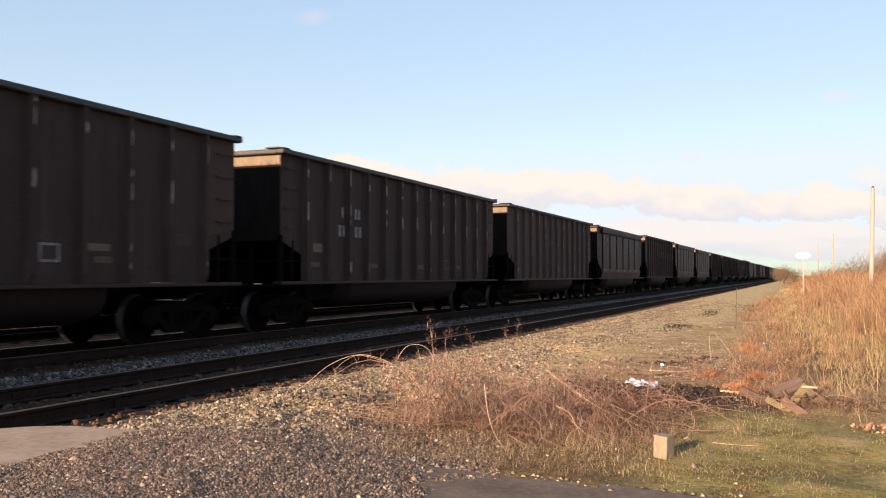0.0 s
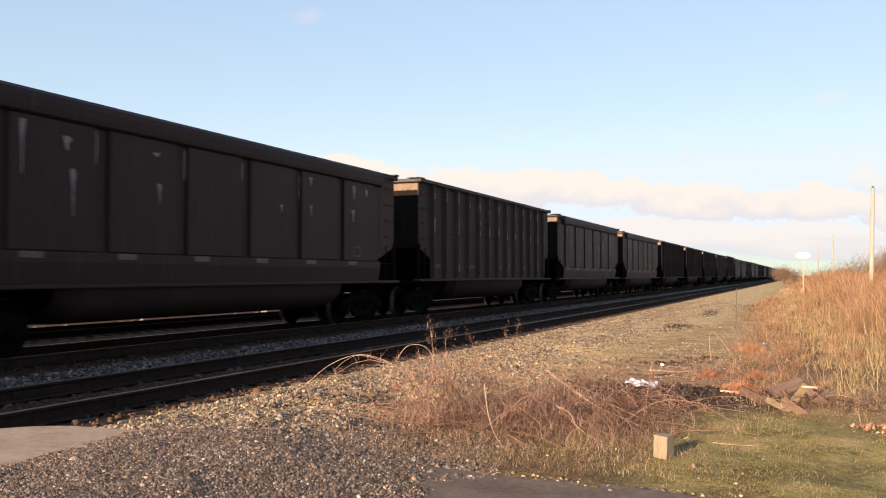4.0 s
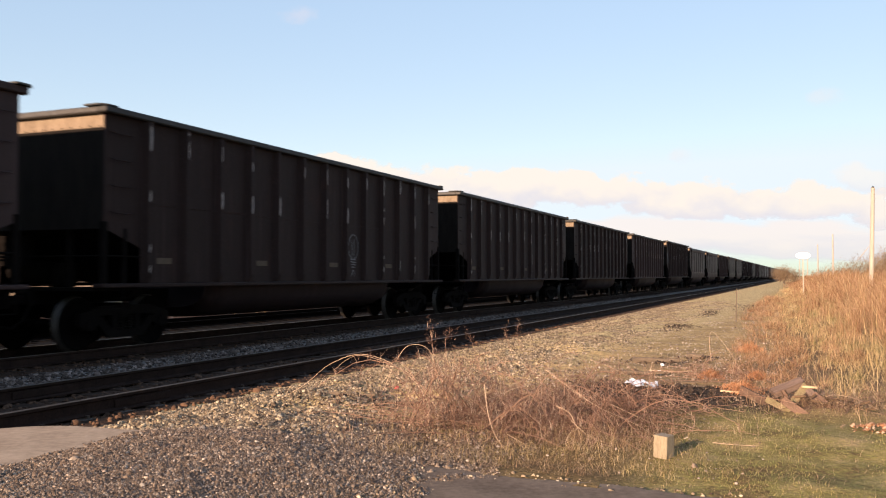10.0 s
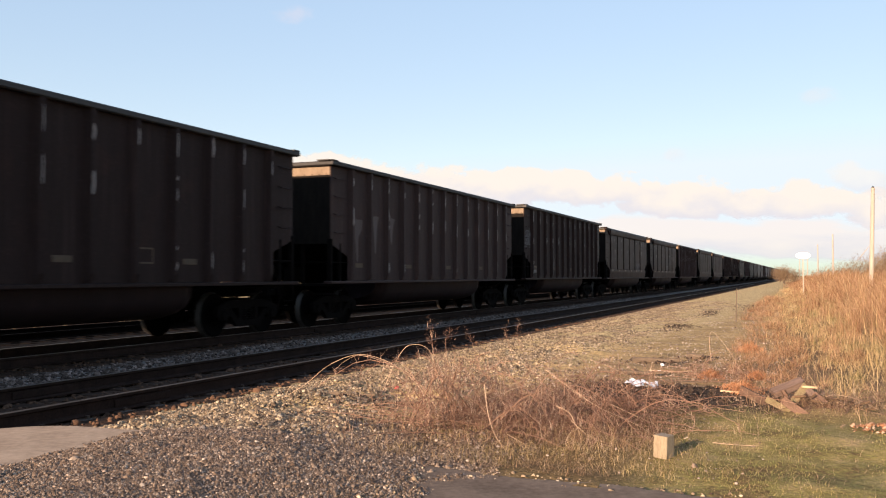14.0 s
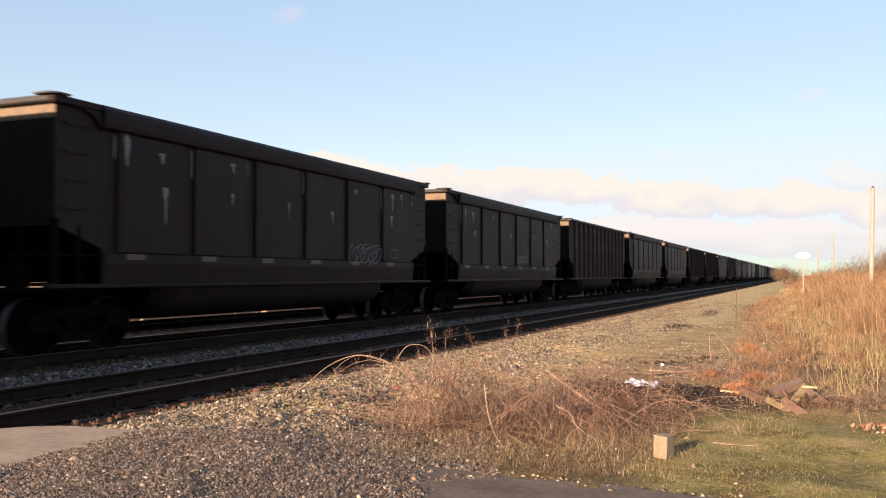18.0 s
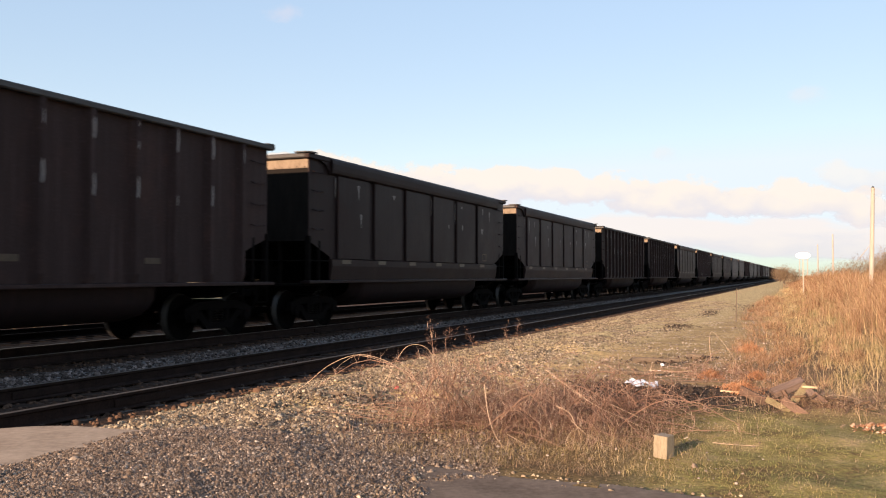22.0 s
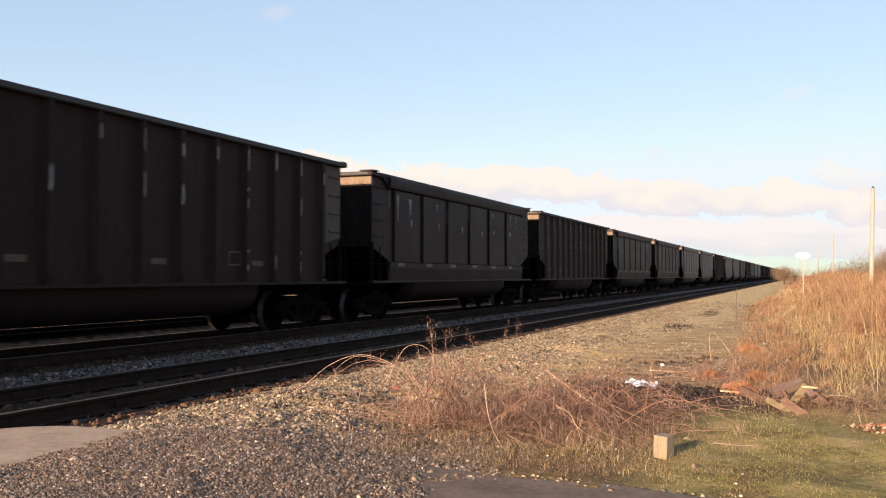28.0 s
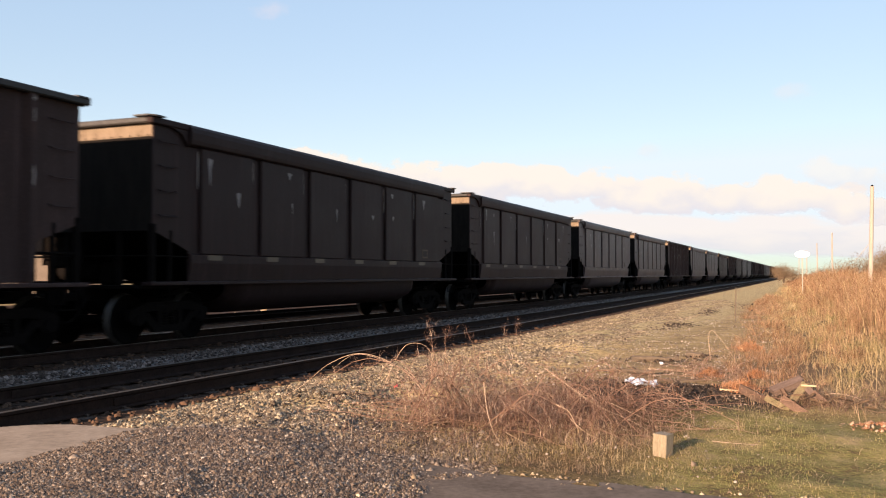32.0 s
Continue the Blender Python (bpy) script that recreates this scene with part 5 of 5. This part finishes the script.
# ------------------------------------------------------------ posts, poles, debris
LOGBARK = plain("rotten_log_bark", (0.05, 0.036, 0.026), (0.15, 0.11, 0.075), 7, 0.95, 0.0, 0.6, (1, 6, 6))
WOOD = plain("weathered_post_wood", (0.1360, 0.1014, 0.0638), (0.2856, 0.2340, 0.1615), 6, 0.85, 0.0, 0.4, (6, 6, 1))
POLE = plain("pale_pole_wood", (0.24, 0.200, 0.165), (0.36, 0.31, 0.26), 2, 0.85, 0.0, 0.3, (5, 5, 0.4))
SIGNWHITE = plain("white_sign_enamel", (0.75, 0.75, 0.77), (0.84, 0.84, 0.86), 3, 0.4, 0.0, 0.02)

stub = thing("wooden_stub_post", "short sawn-off square wooden post in the grass", "post", at=pose(-1.03, 6.98, ground_z(-1.03, 6.98), 0, 2, -20))
part("post", Shape().prism([(-0.056, -0.057), (0.052, -0.060), (0.058, -0.054), (0.056, 0.057), (-0.050, 0.060), (-0.058, 0.052)], "z", -0.1, 0.172), WOOD, stub)

pole = thing("utility_pole", "bleached leaning wooden utility pole with a brace wire", "utility pole", at=pose(4.17, 66.5, -0.2, 0, 1.6, 0))
part("shaft", Shape().tube([(0, 0, 0), (0, 0, 3.5), (0, 0, 7.5)], 0.16, 12, 0.12), POLE, pole)
part("cap", Shape().tube([(0, 0, 7.5), (0, 0, 7.6)], 0.10, 10, 0.05), SHADEGRIME, pole)
part("guy_wire", Shape().tube([(-0.1, 0, 3.6), (-1.0, 0.3, 2.3)], 0.02, 5), POLE, pole)
far_pole = thing("far_utility_pole", "thin weathered wooden pole far along the line", "utility pole", at=pose(3.3, 120.3, -0.2))
part("shaft", Shape().tube([(0, 0, 0), (0, 0, 6.7)], 0.10, 8, 0.08), POLE, far_pole)

sign = thing("round_line_sign", "white round sign board on a white post", "sign", at=pose(-0.1, 64.9, -0.2))
part("board", Shape().prism([(0.48 * math.cos(a * 0.2618), 2.86 + 0.23 * math.sin(a * 0.2618)) for a in range(24)], "y", -0.02, 0.02), SIGNWHITE, sign)
part("post", Shape().box(-0.03, 0.03, 0.02, 0.08, 0, 2.8), POLE, sign, "weathered pale post")

stake = thing("thin_stake", "thin weathered stake standing in the dirt", "stake", at=pose(-1.95, 28.1, -0.15, 0, 1, 0))
part("stick", Shape().tube([(0, 0, 0), (0.01, 0, 1.05)], 0.020, 6, 0.014), LOGBARK, stake)

shed = thing("white_shed", "low white shed standing behind the tracks", "shed", at=pose(-37.0, 35.2, -0.15, 0, 0, 30))
part("wall", Shape().box(-3.0, 3.0, -2, 2, 0, 2.6), plain("cream_shed_paint", (0.100, 0.073, 0.054), (0.142, 0.108, 0.081), 2, 0.8), shed)
part("roof", Shape().prism([(-2.3, 2.6), (2.3, 2.6), (0, 3.4)], "x", -3.2, 3.2), SHADEGRIME, shed)
part("door", Shape().box(0.4, 1.3, -2.05, -2.0, 0, 2.05), SHADEGRIME, shed)

PLANK = plain("sawn_scrap_wood", (0.0818, 0.0450, 0.0237), (0.1711, 0.1080, 0.0586), 5, 0.85, 0.0, 0.3, (8, 1, 8), vary=0.5)


def scrap(x, y, z, length, w, t, rx, ry, rz, name="scrap_plank", label="weathered scrap plank on the rubbish heap"):
    b = thing(name, label, "plank", "scrap timber", at=pose(x, y, z, rx, ry, rz))
    part("board", Shape().box(-length / 2, length / 2, -w / 2, w / 2, -t / 2, t / 2, 0.006), PLANK, b)


GREYWOOD = plain("grey_weathered_board", (0.0800, 0.0540, 0.0430), (0.1850, 0.1300, 0.1060), 5, 0.9, 0.0, 0.4, (8, 8, 1), spec=0.1)
GREENWOOD = plain("olive_painted_board", (0.1100, 0.0850, 0.0440), (0.2400, 0.1900, 0.1100), 6, 0.85, 0.0, 0.3, (8, 8, 1), spec=0.1)
BROWNWOOD = plain("brown_rotten_board", (0.0820, 0.0500, 0.0360), (0.1850, 0.1180, 0.0860), 5, 0.9, 0.0, 0.4, (8, 8, 1), spec=0.1)
PALEWOOD = plain("pale_split_lath", (0.36, 0.24, 0.14), (0.60, 0.44, 0.28), 5, 0.85, 0.0, 0.3, (8, 8, 1), spec=0.1)


def board(p, q, w, t, roll, wood, label):
    """A sawn board from p to q, one end splintered, turned by roll about its length."""
    p, q = Vector(p), Vector(q)
    h = (q - p).length / 2
    b = thing("scrap_plank", label, "plank", "scrap timber", at=Matrix.Translation((p + q) / 2) @ (q - p).to_track_quat("Z", "Y").to_matrix().to_4x4() @ Matrix.Rotation(radians(roll), 4, "Z"))
    part("board", Shape().prism([(-w / 2, -h), (w / 2, -h), (w / 2, h * 0.9), (w * 0.3, h), (w * 0.1, h * 0.86), (-w * 0.2, h * 0.97), (-w / 2, h * 0.8)], "y", -t / 2, t / 2), wood, b).matrix_basis = Matrix.Identity(4)


for p_, q_, w_, t_, roll_, wood_, lab_ in (((-0.35, 10.61, -0.04), (-0.02, 10.75, 0.10), 0.115, 0.07, 20, GREYWOOD, "grey weathered beam on the rubbish heap"),
                                           ((-0.13, 10.38, -0.10), (0.01, 10.60, 0.08), 0.080, 0.02, 35, GREENWOOD, "olive painted plank standing askew on the heap"),
                                           ((-0.17, 10.40, -0.11), (-0.03, 10.62, 0.07), 0.018, 0.018, 0, PALEWOOD, "pale lath beside the olive plank"),
                                           ((-0.40, 10.16, -0.05), (-0.14, 9.95, -0.15), 0.065, 0.022, 70, GREENWOOD, "olive painted plank lying on the heap"),
                                           ((-0.23, 10.01, -0.03), (0.02, 9.80, -0.17), 0.085, 0.025, 65, BROWNWOOD, "brown rotten plank on the rubbish heap"),
                                           ((-0.71, 10.90, -0.05), (-0.40, 10.27, -0.11), 0.095, 0.025, 80, BROWNWOOD, "reddish brown board lying on the heap"),
                                           ((0.07, 10.46, -0.02), (0.25, 10.22, -0.14), 0.095, 0.03, 60, BROWNWOOD, "dark brown broken board on the heap"),
                                           ((0.01, 10.54, 0.03), (0.13, 10.49, -0.10), 0.075, 0.03, 40, GREYWOOD, "grey board end on the rubbish heap"),
                                           ((-0.95, 11.02, -0.09), (-0.68, 11.02, -0.10), 0.030, 0.02, 0, PALEWOOD, "thin pale lath lying in dry grass"),
                                           ((-0.25, 10.55, 0.01), (-0.20, 10.57, -0.08), 0.050, 0.03, 0, BROWNWOOD, "short upright board end on the heap"),
                                           ((-0.04, 10.52, 0.06), (0.12, 10.59, 0.05), 0.030, 0.02, 0, PALEWOOD, "pale split lath on top of the heap"),
                                           ((-0.15, 9.94, -0.16), (0.05, 10.13, -0.11), 0.040, 0.02, 30, BROWNWOOD, "brown splintered lath under the planks")):
    board(p_, q_, w_, t_, roll_, wood_, lab_)

r_ = random.Random(61)
for i in range(14):
    scrap(0.18 + r_.gauss(0, 0.20), 10.40 + r_.gauss(0, 0.16), -0.10 + r_.uniform(0.0, 0.08), r_.uniform(0.10, 0.26), r_.uniform(0.014, 0.04), r_.uniform(0.012, 0.03), r_.uniform(-25, 25), r_.uniform(-28, 28), r_.uniform(-75, 75), label="small broken brown board on the rubbish heap")

for lx, ly, ln, lr, az, lab in ((-2.25, 14.5, 0.75, 0.055, 14, "rotten brown log lying on the dirt"), (-1.75, 15.6, 0.30, 0.07, -10, "short dark log end on the dirt"), (-2.3, 12.6, 0.9, 0.035, 5, "charred branch in the ashes"),
                                 (-1.55, 12.0, 0.7, 0.03, 20, "charred branch in the ashes"), (-4.75, 8.7, 0.65, 0.03, 8, "dark dead branch on the gravel"), (-4.1, 8.75, 0.5, 0.022, 20, "dark dead branch on the gravel")):
    lg = thing("log", lab, "log", at=pose(lx, ly, ground_z(lx, ly) + lr * 0.6, 0, 0, az))
    part("trunk", Shape().tube([(-ln / 2, 0, 0), (-ln / 5, 0.02, 0.012), (ln / 5, -0.015, 0.0), (ln / 2, 0.01, 0.02)], lr, 9, lr * 0.7), LOGBARK, lg)

sheet_v, sheet_f = [], []
for j in range(9):
    for i in range(15):
        px, py = -1.90 + (i / 14 - 0.5) * 0.38 + 0.03 * noise.noise((i, j, 2)), 11.15 + (j / 8 - 0.5) * 0.42 + 0.05 * noise.noise((j, i, 5))
        sheet_v.append((px, py, ground_z(px, py) + 0.075 + 0.07 * noise.noise((px * 9, py * 9, 0))))
sheet_f = [(j * 15 + i, j * 15 + i + 1, j * 15 + 16 + i, j * 15 + 15 + i) for j in range(8) for i in range(14) if noise.noise((i * 0.5, j * 0.6, 8)) > -0.28]
PLASTIC = plain("torn_white_plastic", (0.50, 0.52, 0.56), (0.80, 0.82, 0.86), 12, 0.45, 0.0, 0.3)
litter = thing("torn_plastic_sheet", "crumpled torn white plastic sheet on ashes", "litter")
sheet = part("sheet", Shape().add(sheet_v, sheet_f), PLASTIC, litter)
cup = thing("red_scrap", "small red plastic scrap on the gravel", "litter", at=pose(-4.5, 9.45, ground_z(-4.5, 9.45) + 0.02, 20, 30, 10))
part("shell", Shape().tube([(0, 0, -0.018), (0, 0, 0.022)], 0.017, 9, 0.021), plain("red_plastic", (0.45, 0.03, 0.04), (0.62, 0.08, 0.07), 9, 0.4), cup)
for lx, ly in ((-2.05, 13.8), (-1.95, 12.9)):
    pp = thing("paper_scrap", "small white paper scrap on the dirt", "litter", at=pose(lx, ly, ground_z(lx, ly) + 0.03, 25, 15, 40))
    part("wad", Shape().add([(-0.03, -0.02, 0), (0.03, -0.025, 0.01), (0.035, 0.02, 0.02), (-0.025, 0.025, 0.0), (0, 0, 0.03), (0.0, 0.0, -0.03)], [(0, 1, 4), (1, 2, 4), (2, 3, 4), (3, 0, 4), (1, 0, 5), (2, 1, 5), (3, 2, 5), (0, 3, 5)]), PLASTIC, pp)

# ------------------------------------------------------------ far shrubs
TWIG = plant_material("far_twigs", [(0.2, (0.11, 0.070, 0.045)), (0.5, (0.20, 0.135, 0.085)), (0.9, (0.30, 0.22, 0.14))])


def shrub(x, y, w, h, seed, label):
    r = random.Random(seed)
    t = thing("bare_shrub", label, "shrub", "far shrubs", at=pose(x, y, -0.2))
    s = Shape()
    tips = []
    for i in range(9):
        a, e = r.uniform(0, 6.283), r.uniform(0.2, 1.0)
        tip = Vector((math.cos(a) * e * w * 0.5, math.sin(a) * e * w * 0.5, h * r.uniform(0.55, 0.95)))
        s.tube([(0, 0, 0), tip * 0.4 + Vector((0, 0, h * 0.1)), tip], 0.05, 5, 0.012)
        tips += [tip * k for k in (0.45, 0.6, 0.75, 0.9, 1.0)]
    part("stems", s, LOGBARK, t)
    n = 4200
    tips = np.array([tuple(v) for v in tips])
    base = tips[rng.integers(0, len(tips), n)] + rng.normal(0, 1, (n, 3)) * np.array([w * 0.17, w * 0.17, h * 0.10])
    base[:, 2] = np.abs(base[:, 2])
    c = blades("crown", "crown of fine bare twigs", "", base, rng.uniform(0.06, 0.22, n) * h * 0.5, np.full(n, 0.014), 1.8, TWIG, 2)
    c.parent = t


for i, (x, y, w, h) in enumerate(((-3.0, 150, 3.2, 3.0), (-2.0, 175, 3.5, 2.8), (-4.6, 190, 3.0, 3.2), (5.6, 118, 4.5, 3.4), (8.2, 124, 5.0, 4.2), (10.6, 120, 5.0, 4.6), (9.3, 104, 4.2, 3.7), (7.6, 88, 2.6, 3.8),
                                  (3.2, 160, 4.5, 2.9), (6.5, 165, 5.0, 3.2), (12.5, 150, 6, 5.0))):
    shrub(x, y, w, h, i, "leafless brownish-olive shrub at the field's far side")

# slender far-off poles along the line
for i, (x, y, h) in enumerate(((2.1, 160, 5.2), (0.6, 210, 7.0), (-0.6, 300, 6.5), (-1.2, 240, 5.5))):
    fp = copy_thing(far_pole, pose(x, y, -0.2, 0, 0.4 * (i - 1), 0))

# ------------------------------------------------------------ clouds
DRIFT = []


def cloud_material(name, su, sv, hw, lo, hi, opacity, lit, shade, seed, wide_half=0.0):
    k = Mat(name)
    vec = k.coords("Object")
    v = k.axes(vec)[2]
    sh = k.n.new("ShaderNodeCombineXYZ")
    sh.inputs[0].default_value = seed
    big = k.noise(k.coords("Object", (su, su, sv), sh.outputs[0]), 1.0, 8, 0.55)
    wide = k.noise(k.coords("Object", (su * 0.22, su, sv * 0.3), sh.outputs[0]), 1.0, 3, 0.5)
    prof = k.math("SUBTRACT", 1.0, k.math("POWER", k.math("ABSOLUTE", k.math("DIVIDE", v, hw)), 1.6))
    dens = k.math("ADD", k.math("MULTIPLY", big, 0.95), k.math("ADD", k.math("MULTIPLY", wide, 0.45), k.math("MULTIPLY", prof, 0.35)))
    if wide_half:
        dens = k.math("SUBTRACT", dens, k.math("MULTIPLY", k.math("POWER", k.math("ABSOLUTE", k.math("DIVIDE", k.axes(vec)[0], wide_half)), 2.0), 0.4))
    alpha = k.step(dens, lo, hi)
    glow = k.step(k.math("MULTIPLY_ADD", k.math("SUBTRACT", big, 0.5), hw * 2.4, v), -0.85 * hw, 0.30 * hw)
    c = k.mix(glow, shade, lit)
    em = k.n.new("ShaderNodeEmission")
    k.l.new(c, em.inputs[0])
    em.inputs[1].default_value = 0.375
    tr = k.n.new("ShaderNodeBsdfTransparent")
    mx = k.n.new("ShaderNodeMixShader")
    edge = k.math("MULTIPLY", k.step(k.math("MULTIPLY", k.math("ABSOLUTE", v), -1.0), -2.1 * hw, -1.6 * hw), opacity)
    k.l.new(k.math("MULTIPLY", alpha, edge), mx.inputs[0])
    k.l.new(tr.outputs[0], mx.inputs[1])
    k.l.new(em.outputs[0], mx.inputs[2])
    k.l.new(mx.outputs[0], k.n["Material Output"].inputs[0])
    return k.m


def cloud(label, at, w, h, material):
    """A thin far-off sheet of vapour, bowed round the viewer."""
    vs = []
    for i in range(41):
        u = -w + 2 * w * i / 40
        vs += [(u, -0.00002 * u * u, -h), (u, -0.00002 * u * u, h)]
    fs = [(2 * i, 2 * i + 2, 2 * i + 3, 2 * i + 1) for i in range(40)]
    c = tagged(new("cloud_bank", mesh_of("cloud_bank", vs, fs, material)), label, "cloud", kind="structure")
    DRIFT.append((c, at))


def sky_place(px, py, far):
    """A place by bearing (degrees right of the view's middle) and elevation (degrees)."""
    a = radians(YAW - px)
    return (-math.sin(a) * far, math.cos(a) * far, EYE + math.tan(radians(py)) * far)


CREAM, LAVENDER = (1.0, 0.93, 0.835), (0.76, 0.77, 0.85)
x_, y_, z_ = sky_place(9.0, 5.4, 3000)
cloud("long cream and lavender cloud bank low in the sky", pose(x_, y_, z_, 0, 4.2, YAW - 9), 2300, 220, cloud_material("cloud_vapour", 0.0070, 0.0110, 84, 0.82, 0.92, 0.86, CREAM, LAVENDER, 3.0))
x_, y_, z_ = sky_place(17.0, 2.2, 3400)
cloud("faint pale cloud streaks near the horizon", pose(x_, y_, z_, 0, 2.0, YAW - 17), 1900, 160, cloud_material("thin_vapour", 0.003, 0.012, 75, 0.66, 0.90, 0.75, (0.96, 0.90, 0.86), (0.76, 0.77, 0.85), 9.0))
x_, y_, z_ = sky_place(27.6, 5.5, 3050)
cloud("pale cloud bank low beyond the pole", pose(x_, y_, z_, 0, 4, YAW - 27.2), 420, 150, cloud_material("side_cloud", 0.0080, 0.0120, 66, 0.78, 0.98, 0.45, CREAM, LAVENDER, 14.0, 190))
for px_, py_, half_, hw_, sd_ in ((24.6, 10.4, 80, 36, 2.0), (16.2, 7.5, 60, 30, 6.0), (-8.8, 16.5, 90, 40, 11.0)):
    x_, y_, z_ = sky_place(px_, py_, 3100)
    cloud("small faint pink wisp of cloud", pose(x_, y_, z_, 0, 4, YAW - px_), half_ * 2.2, hw_ * 2.2, cloud_material("pink_wisp", 0.012, 0.018, hw_, 0.70, 1.15, 0.22, (1.0, 0.84, 0.82), (0.85, 0.78, 0.84), sd_, half_))


# ------------------------------------------------------------ what moves
def motions():
    for n, car in CARS.items():
        y = CAR_Y0 + PITCH_CAR * n
        walk(car, [(t, pose(CAR_X, y - SPEED * t, 0)) for t in (0, 8, 16, 24, 32)])
    turn = math.degrees(SPEED / 0.457)
    rows = [(2 * i / FPS, turn * 2 * i / FPS) for i in range(481)]
    for n, car in CARS.items():
        if n > 24:
            continue
        for ob in car.children_recursive:
            if ob.name.startswith("wheelset"):
                x, y, z = ob.matrix_basis.translation
                walk(ob, [(t, pose(x, y, z, a % 360)) for t, a in rows])
    for i, (ob, base) in enumerate(SWAY[:3] + SWAY[11:14]):      # the wind stirs the lightest canes
        rows = []
        for k in range(65):
            t = k * 0.5
            a = 0.5 * math.sin(1.7 * t + i) * math.sin(0.43 * t + 2 * i) if k > 12 else 0.0
            rows.append((t, Matrix.Translation(base) @ pose(0, 0, 0, 0.4 * a, 0.6 * a, 0) @ Matrix.Translation(-base)))
        walk(ob, rows)
    for ob, m in DRIFT:
        walk(ob, [(t, Matrix.Translation((-4.6 * t * 0.94, -4.6 * t * 0.35, 0.6 * t)) @ m) for t in (0, 8, 16, 24, 32)])


motions()
